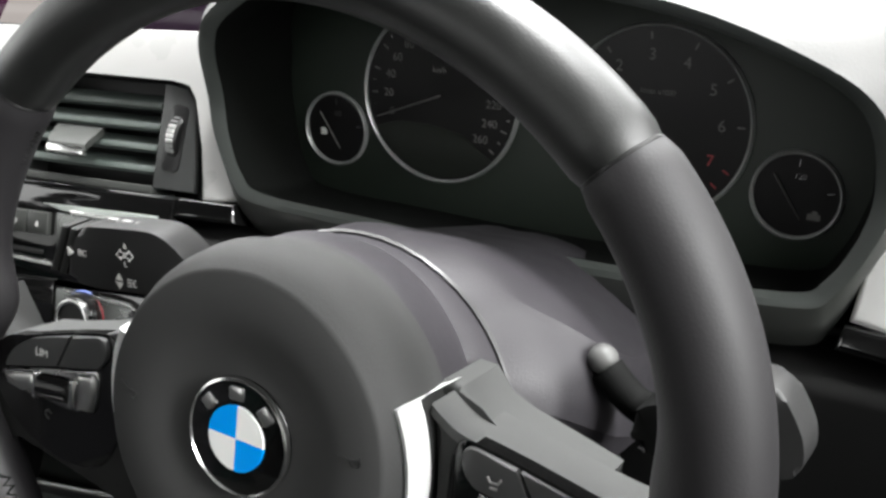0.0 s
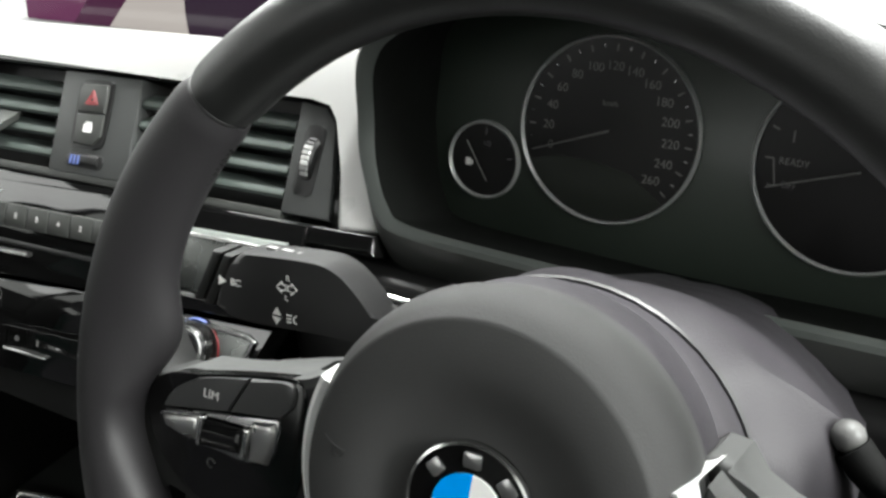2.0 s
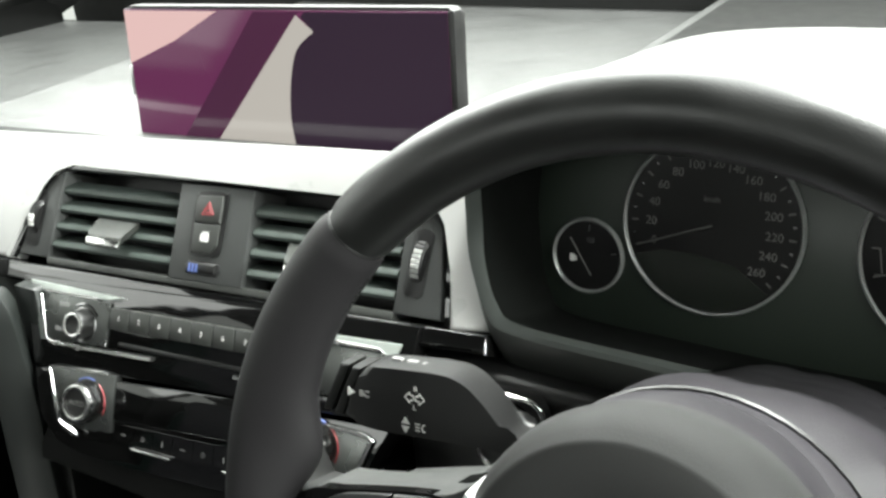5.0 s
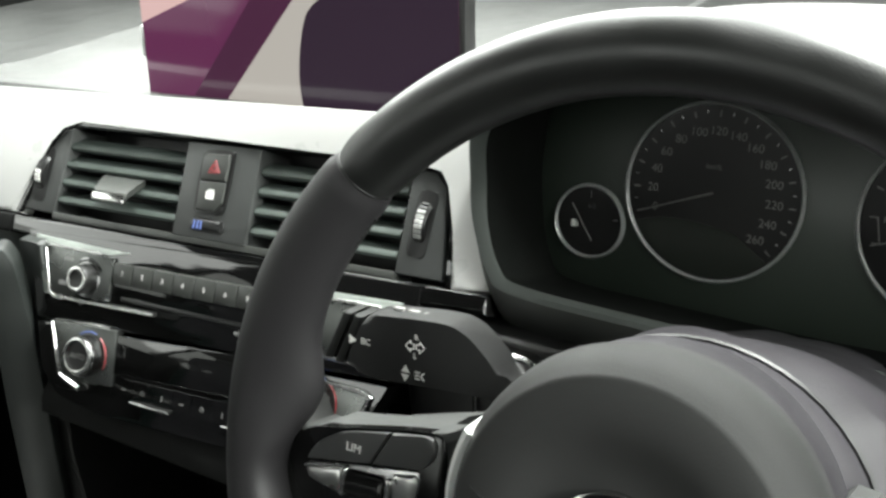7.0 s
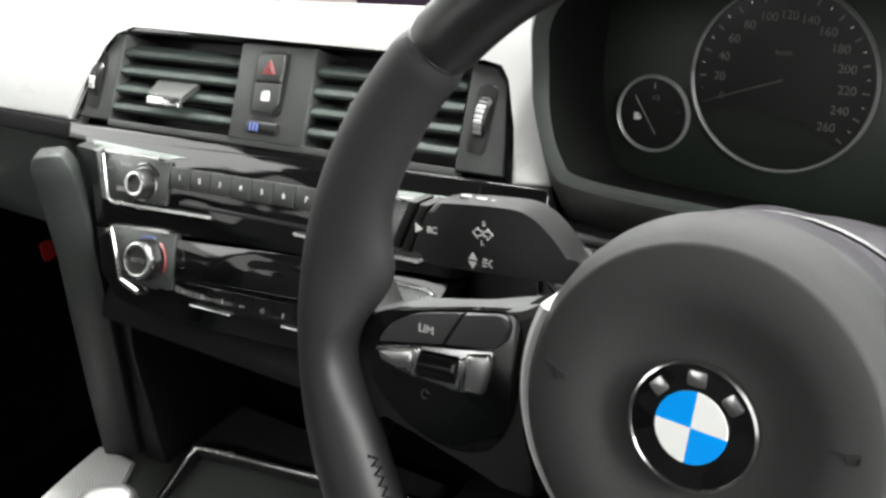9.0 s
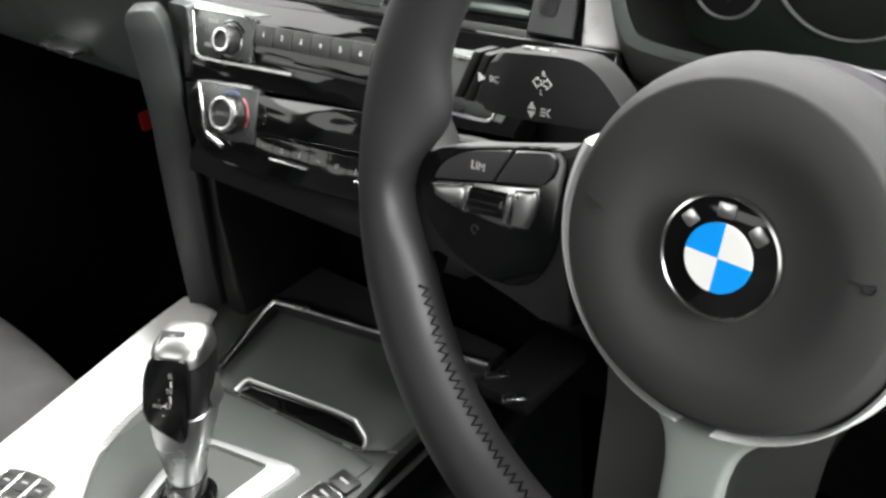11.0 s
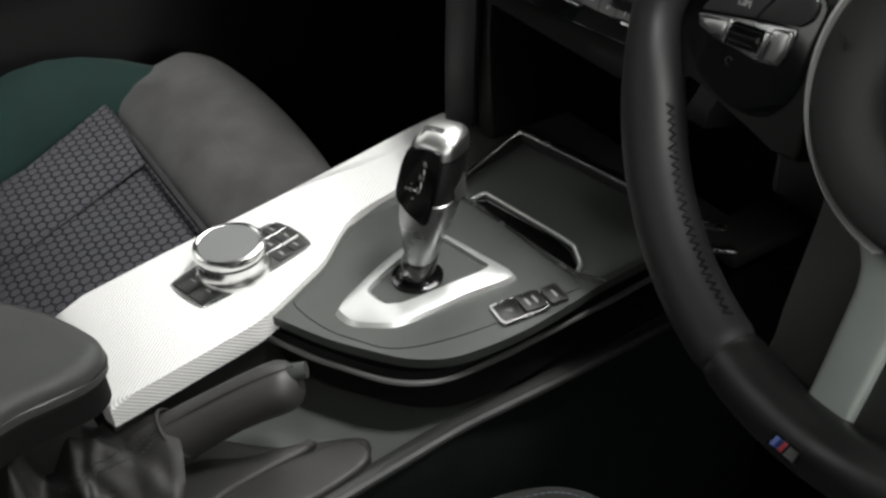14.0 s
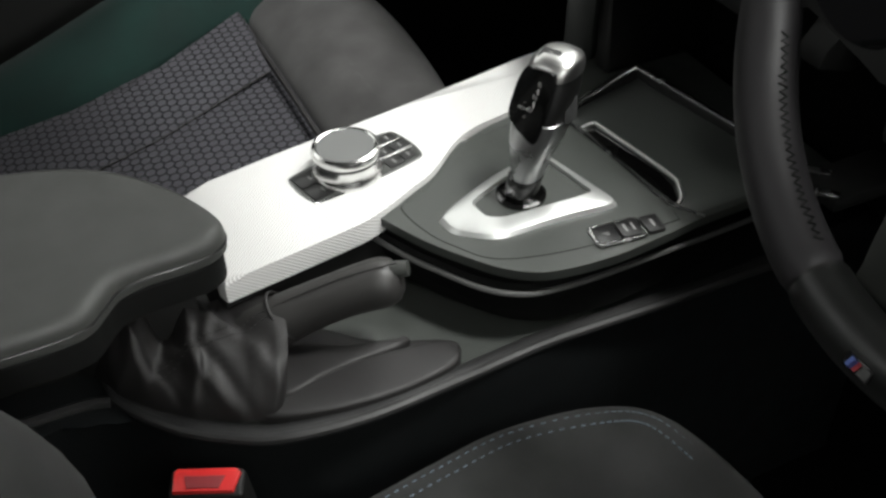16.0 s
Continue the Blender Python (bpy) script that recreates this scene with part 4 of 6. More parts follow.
        part("spoke", prism(P([(x, y - 0.0030) for x, y in arm]), -0.044, -0.0180, 0.0025, 4), PLASTIC, w, "black spoke")
        # light from above is put into this strip's paler grey
        cap = curve2([(-0.0660, 0.0240), (-0.0757, 0.0174), (-0.085, 0.0148), (-0.0981, 0.0114), (-0.1249, 0.0054), (-0.1390, 0.0030)], 5)
        part("spoke_lit_top", prism(P(cap + [(x + 0.0006, y - 0.0034) for x, y in cap[::-1]]), -0.046, -0.0178, 0.0012, 3), SPOKE, w, "top edge of the spoke, greyed as if lit from above")
        face = curve2([(-0.1515, -0.0139), (-0.1488, -0.0045), (-0.1395, 0.0026), (-0.1275, 0.0050)], 4)[:-1] + curve2([(-0.1200, 0.0072), (-0.1008, 0.0118), (-0.0830, 0.0152), (-0.0775, 0.0138), (-0.0752, 0.006)], 4) + \
            curve2([(-0.0745, -0.010), (-0.0765, -0.028), (-0.086, -0.043), (-0.105, -0.0465), (-0.123, -0.0425), (-0.137, -0.0345), (-0.1475, -0.0240)], 4)
        pd = part("switch_pad", prism(P(face), -0.024, -0.0172, 0.0012, 3), GRIP_BLACK, w, "gloss black switch pad")
        b1 = part("switch", prism(P(curve2([(-0.1402, -0.0108), (-0.1362, -0.0034), (-0.1285, 0.0024), (-0.1202, 0.0060), (-0.1012, 0.0107)], 4) + [(-0.1096, -0.0042)]), -0.0185, -0.0150, 0.0008), SWITCH, pd, "black upper switch")
        b2 = part("switch", prism(P([(-0.0998, 0.0110)] + curve2([(-0.0860, 0.0137), (-0.0824, 0.0137), (-0.0806, 0.0118), (-0.0806, 0.0060), (-0.0860, 0.0000)], 4) + [(-0.1082, -0.0040)]), -0.0185, -0.0150, 0.0008), SWITCH, pd, "black upper switch")
        if sg == 1:
            lettering("LIM", 0.0050, WHITE, b1, -0.1172, 0.0002, -0.0148)
        else:
            part("phone_mark", join(tube([(0.0900, 0.0062, 0), (0.0912, 0.0044, 0), (0.0938, 0.0044, 0), (0.0950, 0.0062, 0)], 0.0005, 6), box(0.0912, 0.0938, 0.0022, 0.0030, -0.0003, 0.0003, 0)), GREY_PRINT, b2, m=pose(0, 0, -0.0148))
        part("rocker_trim", prism(P([(-0.1412, -0.0135), (-0.1398, -0.0121), (-0.1190, -0.0078), (-0.0868, -0.0013), (-0.0855, -0.0050), (-0.0868, -0.0140), (-0.0890, -0.0202), (-0.1028, -0.0216), (-0.1287, -0.0210), (-0.1395, -0.0186)]), -0.019, -0.0162, 0.0008), CHROME_DARK, pd, "satin silver rocker surround")
        part("wedge", prism(P([(-0.1405, -0.0134), (-0.1392, -0.0125), (-0.1215, -0.0089), (-0.1212, -0.0192), (-0.1285, -0.0200), (-0.1386, -0.0180)]), -0.017, -0.0138, 0.0024, 3), CHROME_SOFT, pd, "satin silver wedge")
        part("wedge_edge", tube([(x * sg, y, -0.0144) for x, y in ((-0.1404, -0.0136), (-0.1390, -0.0123), (-0.1215, -0.0086))], 0.0006, 6), CHROME, pd, "bright upper edge")
        part("side_block", prism(P([(-0.0975, -0.0050), (-0.0875, -0.0025), (-0.0862, -0.0052), (-0.0873, -0.0138), (-0.0892, -0.0192), (-0.0972, -0.0198)]), -0.017, -0.0140, 0.0020, 3), CHROME_SOFT, pd, "satin silver rocker end")
        part("rocker", moved(lathe([(0, -0.0092), (0.0050, -0.0092), (0.0058, -0.0082), (0.0058, 0.0082), (0.0050, 0.0092), (0, 0.0092)], 28), pose(-0.1095 * sg, -0.0138, -0.0168, 0, 90, 5 * sg)), GRIP_BLACK, pd, "black roller")
        for x, y in ((-0.1202, -0.0142), (-0.0990, -0.0132)):
            part("rocker_edge", box(-0.0012, 0.0012, -0.0062, 0.0062, -0.002, 0.0032, 0.0010, 3), CHROME, pd, "chrome edge", pose(x * sg, y, -0.0160, 0, 0, -5 * sg))
        part("lower_mark", ring(0.0014, 0.0021, 0, 0.0004, 14, 20, 300), PLASTIC_GREY, pd, m=pose(-0.1165 * sg, -0.0275, -0.0172))
    # lower spoke: dark arms and a silver Y
    dark = [(-0.052, -0.035), (-0.040, -0.075), (-0.038, -0.120), (-0.044, -0.150), (0.044, -0.150), (0.038, -0.120), (0.040, -0.075), (0.052, -0.035)]
    part("lower_spoke", prism(dark[::-1], -0.040, -0.022, 0.004, 3), PLASTIC_GREY, w, "dark lower spoke")
    arm_l = curve2([(-0.064, -0.022), (-0.056, -0.042), (-0.040, -0.058), (-0.024, -0.068), (-0.0155, -0.078), (-0.0125, -0.090)], 6) + [(-0.0121, -0.105), (-0.0118, -0.120), (-0.0116, -0.135), (-0.0115, -0.149)]
    top_y = curve2([(0.061, -0.0235), (0.040, -0.050), (0.018, -0.064), (0.0, -0.068), (-0.018, -0.064), (-0.040, -0.050), (-0.061, -0.0235)], 5)
    y = arm_l + [(-x, v) for x, v in arm_l[::-1]] + top_y
    part("spoke_inlay", soft_slab(y, -0.028, -0.0160, 0.0032), DULL_SILVER, w, "dull silver Y-shaped inlay")
    bd = part("emblem_plate", prism(rounded(-0.0095, 0.0095, -0.0045, 0.0045, 0.001), 0, 0.0012, 0.0003), GLOSS, w, "small badge with three coloured stripes", pose(0.0, -0.1625, 0.0030, -6) @ Matrix.Scale(0.85, 4))
    for k, mt in enumerate((BLUE_PRINT, NAVY, RED_PRINT)):
        part("stripe", prism([(-0.0080 + 0.0026 * k, -0.0032), (-0.0054 + 0.0026 * k, -0.0032), (-0.0036 + 0.0026 * k, 0.0032), (-0.0062 + 0.0026 * k, 0.0032)], 0.0012, 0.0015, 0), mt, bd)
    part("stripe", prism([(0.0012, -0.0032), (0.0080, -0.0032), (0.0085, 0.0032), (0.0030, 0.0032)], 0.0012, 0.0015, 0), CHROME, bd)


def steering_column():
    c = thing("steering_column", WHEEL, "dark grey steering column cover", "steering column")

    def sec(z, rx, ry, y0, sq=2.3):
        out = []
        for k in range(48):
            a = 2 * math.pi * k / 48
            cx, sy = math.cos(a), math.sin(a)
            out.append(Vector((rx * math.copysign(abs(cx) ** (2 / sq), cx), y0 + ry * math.copysign(abs(sy) ** (2 / sq), sy), z)))
        return out
    part("collar", loft([sec(-0.054, 0.062, 0.061, 0, 2), sec(-0.062, 0.0685, 0.0665, -0.004, 2), sec(-0.072, 0.0720, 0.0690, -0.008, 2)]), COLUMN, c, "grey collar")
    part("collar_edge", tube(sec(-0.073, 0.0724, 0.0694, -0.008, 2), 0.0014, 6, True), SATIN, c, "dark joint behind the collar")

    def shroud(z, top, rx, ry, sx, sy):
        """A cross-section with a ridge between its roof and its side, narrower on the passenger side."""
        half = []
        for k in range(9):
            t = k / 8
            half.append((rx * t, top + (ry - top) * t ** 2.2 + 0.10 * rx * math.sin(math.pi * t) * 0.35))
        for k in range(1, 8):
            t = k / 8
            half.append((rx + (sx - rx) * math.sin(0.5 * math.pi * t), ry + (sy - ry) * t))
        half += [(0.94 * sx, sy - 0.005), (0, sy - 0.006)]
        return [Vector((x, y, z)) for x, y in half] + [Vector((-0.77 * x, y, z)) for x, y in half[-2:0:-1]]
    part("upper_cover", loft([shroud(-0.074, 0.0585, 0.047, 0.0435, 0.069, 0.0), shroud(-0.088, 0.0600, 0.058, 0.0445, 0.083, -0.005), shroud(-0.102, 0.0590, 0.077, 0.0340, 0.095, -0.012), shroud(-0.116, 0.0560, 0.0900, 0.0235, 0.099, -0.018),
                              shroud(-0.145, 0.0490, 0.094, 0.0120, 0.098, -0.028), shroud(-0.22, 0.0400, 0.090, -0.0020, 0.092, -0.040)]),
         COLUMN, c, "grey plastic cover", sharp=24)
    # matte black here paints the dark void under the column
    part("lower_cover", loft([sec(-0.074, 0.058, 0.034, -0.034), sec(-0.100, 0.074, 0.031, -0.044), sec(-0.145, 0.078, 0.028, -0.058), sec(-0.22, 0.076, 0.026, -0.068)]), MATTE, c, "lower half of the column cover, blackened for shade")


def stalk(name, sg, label):
    """Column stalk on one side: neck, head and end button."""
    s = thing(name, pose(0.0115 if sg < 0 else 0.0, 0.100, 0.698 if sg < 0 else 0.690), label, "column stalk")
    if sg < 0:
        head = [(-0.1838, -0.0125), (-0.1790, -0.0020), (-0.1745, 0.0085), (-0.1725, 0.0120)] + curve2([(-0.170, 0.0140), (-0.151, 0.0158), (-0.1315, 0.0168), (-0.1225, 0.0150), (-0.1155, 0.0108), (-0.1085, 0.0045), (-0.0990, -0.0055), (-0.088, -0.0065), (-0.070, -0.0070)], 4) + \
            curve2([(-0.070, -0.0170), (-0.090, -0.0150), (-0.1063, -0.0130), (-0.1341, -0.0142), (-0.164, -0.0158), (-0.178, -0.0145)], 4)
        hd = part("head", prism(head[::-1], -0.010, 0.010, 0.0035, 4, True), STALK, s, "flat black stalk head", panel_pose((0, 0, 0), 4, 12))
        for nm, x, z in (("end_button", 0.0, 0.0085), ("end_cap", -0.0075, 0.0065)):
            part(nm, prism([(-0.1905 + x, -0.0135), (-0.1795 + x, 0.0115), (-0.1740 + x, 0.0118), (-0.1850 + x, -0.0132)][::-1], -0.008, z, 0.0015, 2), PLASTIC, s, "black end button", panel_pose((0, 0, 0), 4, 12))
        lettering("BC", 0.0044, WHITE, hd, -0.1715, 0.0005, 0.0101)
        part("mark", prism([(-0.1805, -0.002), (-0.1765, 0.0003), (-0.1805, 0.0026)][::-1], 0.0100, 0.0102, 0), WHITE, hd, "white outlined arrow")
        for k in (-1, 1):
            pts = [(0.0050 * k, 0, 0), (0.0023 * k, 0.0026, 0), (0.0023 * k, 0.0012, 0), (0.0006 * k, 0.0012, 0), (0.0006 * k, -0.0012, 0), (0.0023 * k, -0.0012, 0), (0.0023 * k, -0.0026, 0)]
            part("mark", tube(pts, 0.00035, 5, True), WHITE, hd, "white outlined arrow", pose(-0.1450, 0.0035, 0.0101))
        lettering("R", 0.0036, WHITE, hd, -0.1445, 0.0078, 0.0101)
        lettering("L", 0.0036, WHITE, hd, -0.1450, -0.0010, 0.0101)
        part("mark", join(prism([(-0.1520, -0.0095), (-0.1475, -0.0095), (-0.1498, -0.0060)], 0.0100, 0.0102, 0), prism([(-0.1520, -0.0105), (-0.1498, -0.0140), (-0.1475, -0.0105)], 0.0100, 0.0102, 0)), WHITE, hd, "white up and down marks")
        part("lamp_mark", join(ring(0.0014, 0.0020, 0.0100, 0.0104, 12, 90, 270), *[box(-0.0052, -0.0026, y - 0.0003, y + 0.0003, 0.0100, 0.0103, 0) for y in (-0.0015, 0, 0.0015)]), WHITE, hd, m=pose(-0.1395, -0.0100, 0))
        part("top_mark", join(*[box(-0.163 + 0.008 * k, -0.158 + 0.008 * k, 0.0150, 0.0162, -0.003, 0.000, 0) for k in range(3)]), GREY_PRINT, hd)
        part("neck", tube([(-0.09, 0, -0.013), (-0.06, 0.005, -0.020)], 0.010, 12), SATIN, s, "black neck")
    else:
        ball = lathe([(0, -0.0062)] + [(0.0062 * math.cos(radians(a)), 0.0062 * math.sin(radians(a))) for a in range(-75, 90, 15)] + [(0, 0.0062)], 24)
        part("ball", moved(ball, pose(0.0925, 0.010, -0.0035)), PAD, s, "grey ball joint")
        part("neck", tube(curve([(0.0945, 0.009, -0.0070), (0.1015, 0.007, -0.0135), (0.1100, 0.005, -0.0180), (0.1200, 0.002, -0.0170)], 5), 0.0070, 16), MATTE, s, "black neck")
        part("switch_tab", tube([(0.0815, 0.021, -0.018), (0.0800, 0.019, -0.036)], lambda t: 0.0045 + 0.0015 * t, 14), STALK, s, "black switch tab")
        head = curve2([(0.149, -0.0110), (0.150, 0.000), (0.149, 0.0090), (0.144, 0.0095), (0.132, 0.0080), (0.122, 0.0055), (0.116, 0.0010)], 4) + \
            curve2([(0.115, -0.007), (0.119, -0.0130), (0.126, -0.0140), (0.138, -0.0130)], 4)
        hd = part("head", prism(head, -0.010, 0.010, 0.0045, 4, True), MATTE, s, "flat black stalk head", panel_pose((0, 0, -0.006), -4, 12))
        part("end_cap", prism(curve2([(0.148, 0.0180), (0.158, 0.0200), (0.1660, 0.0185), (0.1715, 0.0120), (0.1762, 0.0030), (0.1772, -0.0060), (0.1742, -0.0115), (0.168, -0.0140), (0.158, -0.0140), (0.148, -0.0130), (0.147, 0.002)], 4, True)[::-1], -0.009, 0.0090, 0.002, 3, True), STALK_END, s, "grey stalk end", panel_pose((0, 0, 0), -4, 12))
        part("mark", join(box(0.112, 0.136, -0.0008, 0.0002, 0, 0.0004, 0), *[box(0.113, 0.118, y, y + 0.0012, 0, 0.0004, 0) for y in (-0.006, 0.005, 0.009)], *[box(0.124 + 0.004 * k, 0.126 + 0.004 * k, 0.004, 0.009, 0, 0.0004, 0) for k in range(3)],
                          box(0.1155, 0.1165, -0.006, 0.012, 0, 0.0004, 0)), WHITE, hd, "white printed wiper marks", panel_pose((0.004, -0.0102, -0.006), -4, 12))


def start_button():
    s = thing("start_button", panel_pose((-0.1375, 0.1690, 0.6285), 0, 3), "black start button in a thin chrome frame", "start button")
    out = rounded(-0.0205, 0.0205, -0.024, 0.024, 0.010)
    part("bezel", tube([(x, y, 0.003) for x, y in out], 0.0016, 8, True), CHROME, s, "chrome frame")
    part("surround", prism(out[::-1], -0.006, 0.0025, 0.001), SATIN, s, "black surround")
    part("cap", lathe([(0.0150, 0.002), (0.0148, 0.0045), (0.012, 0.0055), (0, 0.0050)], 52), GLOSS, s, "black cap", pose(0, 0.006, 0))
    lettering("START", 0.0052, WHITE, s, 0.002, -0.0135, 0.0029)
    lettering("STOP", 0.0052, WHITE, s, 0.002, -0.0190, 0.0029)


def display_screen():
    s = thing("display", panel_pose((-0.3407, 0.248, 0.7405), 5, 6), "slim wide dashboard display with purple, pale and dark fields", "display")
    W, H = 0.2535, 0.0905
    part("housing", prism(rounded(-W / 2, W / 2, 0.0, H + 0.002, 0.004), -0.014, -0.002, 0.003, 3, True), SATIN, s, "black housing")
    part("foot", box(-0.09, 0.09, -0.016, 0.004, -0.020, -0.006, 0.002), SATIN, s, "black foot")
    part("edge", prism(rounded(W / 2 - 0.0035, W / 2 + 0.0005, 0.0, H + 0.001, 0.0015), -0.008, 0.0006, 0.0008), SATIN, s, "dark edge")
    part("hinge", box(-W / 2 - 0.003, -W / 2 + 0.001, 0.030, 0.052, -0.010, -0.001, 0.001), SILVER, s, "small grey clip")
    sc = part("glass", box(-W / 2 + 0.001, W / 2 - 0.0035, 0.001, H, -0.003, 0.0, 0.0005), glow("screen_purple", (0.100, 0.016, 0.064), 1.0), s, "glowing purple screen")

    def field(name, pts, col, z):
        part(name, prism(pts[::-1], 0.0, z, 0), glow(name + "_light", col, 1.0), sc)
    R = curve2([(0.0085, 0.001), (0.0060, 0.022), (0.0085, 0.046), (0.0150, 0.066), (0.0290, 0.0775)], 5)
    field("dark_field", R + [(0.0200, H - 0.004), (0.0230, H - 0.001), (W / 2 - 0.0040, H - 0.001), (W / 2 - 0.0040, 0.001)], (0.021, 0.009, 0.022), 0.0003)
    field("pale_field", [(-0.0585, 0.001)] + R + [(0.0165, H - 0.003)], (0.40, 0.36, 0.34), 0.0005)
    field("rose_field", [(-W / 2 + 0.001, 0.054), (-0.084, 0.0700), (-0.046, H - 0.001), (-W / 2 + 0.001, H - 0.001)], (0.62, 0.40, 0.40), 0.0004)
    field("plum_field", [(-0.088, 0.001), (-0.0590, 0.001), (0.0160, H - 0.003), (0.0190, H - 0.001), (-0.016, H - 0.001), (-0.052, 0.045)], (0.052, 0.010, 0.036), 0.0004)


# ---- centre console ----
def console():
    c = thing("centre_console", None, "dark grey centre console between the front seats", "centre console")
    rim = [(-0.470, 0.30), (-0.470, -0.95), (-0.338, -0.95), (-0.338, -0.47)] + curve2([(-0.335, -0.46), (-0.345, -0.384), (-0.294, -0.332), (-0.262, -0.256), (-0.256, -0.151), (-0.262, -0.051), (-0.270, 0.02)], 5) + [(-0.272, 0.30)]
    part("lower_body", prism(rim, 0.0, 0.325, 0.010, 4), TUNNEL, c, "dark plastic tunnel body")
    edge = curve([(-0.396, -0.47, 0.330), (-0.396, -0.385, 0.330), (-0.349, -0.3735, 0.329), (-0.306, -0.342, 0.328), (-0.279, -0.308, 0.328), (-0.262, -0.272, 0.328), (-0.254, -0.211, 0.328), (-0.2576, -0.141, 0.328), (-0.264, -0.066, 0.327), (-0.2644, -0.020, 0.326), (-0.266, 0.06, 0.322), (-0.270, 0.20, 0.318)], 6)
    part("rim", tube(edge, 0.0048, 10), STALK_END, c, "rounded edge of the handbrake well")
    band = []
    for i, p in enumerate(edge):
        d = (edge[min(i + 1, len(edge) - 1)] - edge[max(i - 1, 0)]).normalized()
        band.append(Vector((-d.y, d.x, 0)))
    part("rim_band", loft([[p + k * w + Vector((0, 0, z)) for p, k in zip(edge, band)] for w, z in ((0.000, 0.0036), (0.004, 0.0044), (0.010, 0.0030), (0.0125, 0.0010), (0.0135, -0.006))], cap=False, closed=False), STALK_END, c, "flat satin edge of the well")
    part("rear_rim", tube(curve([(-0.352, -0.378, 0.327), (-0.357, -0.40, 0.327), (-0.3575, -0.47, 0.327), (-0.3575, -0.60, 0.327)], 5), 0.005, 8), STALK_END, c, "rounded rear edge of the well")
    left = [(-0.551, 0.117), (-0.5455, 0.072), (-0.5285, -0.012), (-0.510, -0.108), (-0.498, -0.184), (-0.480, -0.275)]
    right = [(-0.345, -0.300), (-0.356, -0.279), (-0.372, -0.185), (-0.380, -0.152), (-0.400, -0.112), (-0.415, -0.085), (-0.443, -0.054), (-0.457, -0.028), (-0.468, 0.018), (-0.493, 0.080), (-0.5135, 0.1150)]
    out = curve2(left, 4) + [(-0.475, -0.284), (-0.366, -0.2825)] + curve2(right[1:], 4)
    base = [(x + (0.010 if x < -0.46 else -0.006), y - 0.001) for x, y in out]
    part("trim_base", prism(base, 0.20, 0.386, 0.002), PLASTIC, c, "black side below the white trim")
    part("console_trim", prism(out, 0.382, 0.402, 0.0070, 5), TRIM_WHITE, c, "white ribbed console trim")
    # black pod round the gear selector
    pod = curve2([(-0.430, -0.150), (-0.405, -0.1525), (-0.3895, -0.1493), (-0.3422, -0.1272), (-0.3155, -0.1103), (-0.2885, -0.0900), (-0.2735, -0.0713), (-0.2663, -0.0530), (-0.2628, -0.027), (-0.2620, -0.0027), (-0.2638, 0.0206), (-0.2668, 0.0485), (-0.2705, 0.0753), (-0.2725, 0.1201)], 5) + \
        [(-0.279, 0.215), (-0.54, 0.215), (-0.53, 0.10), (-0.47, 0.02), (-0.45, -0.04)]
    part("pod", prism(pod, 0.388, 0.3963, 0.0022, 4), CONSOLE, c, "satin dark grey selector pod")
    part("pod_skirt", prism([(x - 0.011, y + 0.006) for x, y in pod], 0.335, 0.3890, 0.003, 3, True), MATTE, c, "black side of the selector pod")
    lip = curve([(-0.4050, -0.1540, 0.374), (-0.3925, -0.1505, 0.374), (-0.3549, -0.1338, 0.374), (-0.3326, -0.1211, 0.374), (-0.2999, -0.1001, 0.374), (-0.2826, -0.0810, 0.374), (-0.2740, -0.0590, 0.374), (-0.2712, -0.0201, 0.374), (-0.2718, 0.0121, 0.374), (-0.2730, 0.0459, 0.374), (-0.2740, 0.0898, 0.374), (-0.278, 0.160, 0.374)], 6)
    # paler vinyl paints the lit line that the overhang would shade
    part("pod_lip", tube([p + Vector((0.0026, -0.0018, 0)) for p in lip], 0.0024, 8), PAD, c, "thin satin lower lip of the pod, paled to look lit")
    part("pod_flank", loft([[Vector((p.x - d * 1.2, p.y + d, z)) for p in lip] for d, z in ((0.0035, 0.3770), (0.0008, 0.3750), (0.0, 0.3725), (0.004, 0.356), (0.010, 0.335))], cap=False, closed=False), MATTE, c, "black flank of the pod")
    floor_ = curve2([(-0.384, -0.375), (-0.345, -0.365), (-0.303, -0.335), (-0.277, -0.303), (-0.262, -0.268), (-0.256, -0.211), (-0.260, -0.141), (-0.266, -0.066), (-0.267, -0.010)], 4) + [(-0.46, -0.010), (-0.46, -0.375)]
    part("well_floor", prism(floor_, 0.320, 0.3268, 0.001), CONSOLE, c, "grey plastic floor of the handbrake well")
    inner = curve2([(-0.432, -0.063), (-0.410, -0.088), (-0.3945, -0.107), (-0.3900, -0.1245), (-0.3765, -0.1268), (-0.3454, -0.1195), (-0.3223, -0.1070), (-0.3030, -0.0935), (-0.2912, -0.0715), (-0.2825, -0.0340), (-0.2785, 0.011), (-0.2770, 0.060)], 5) + [(-0.2925, 0.0620), (-0.319, 0.0590), (-0.38, 0.0555), (-0.440, 0.0485), (-0.455, 0.018), (-0.450, -0.035)]
    part("plate_groove", tube([(x, y, 0.3962) for x, y in inner], 0.0006, 5, True), MATTE, c, "dark joint round the selector plate")
    part("pod_face", prism(inner, 0.393, 0.3968, 0.0004), CONSOLE, c, "dark grey selector plate")
    # sliding tray cover ahead of the selector
    tray = [(-0.436, 0.054), (-0.38, 0.0610), (-0.319, 0.0645), (-0.2915, 0.0685), (-0.277, 0.0790), (-0.279, 0.180), (-0.354, 0.170), (-0.470, 0.148), (-0.454, 0.078)]
    part("tray_cover", prism(tray, 0.388, 0.3964, 0.001), TRAY, c, "dark sliding tray cover")
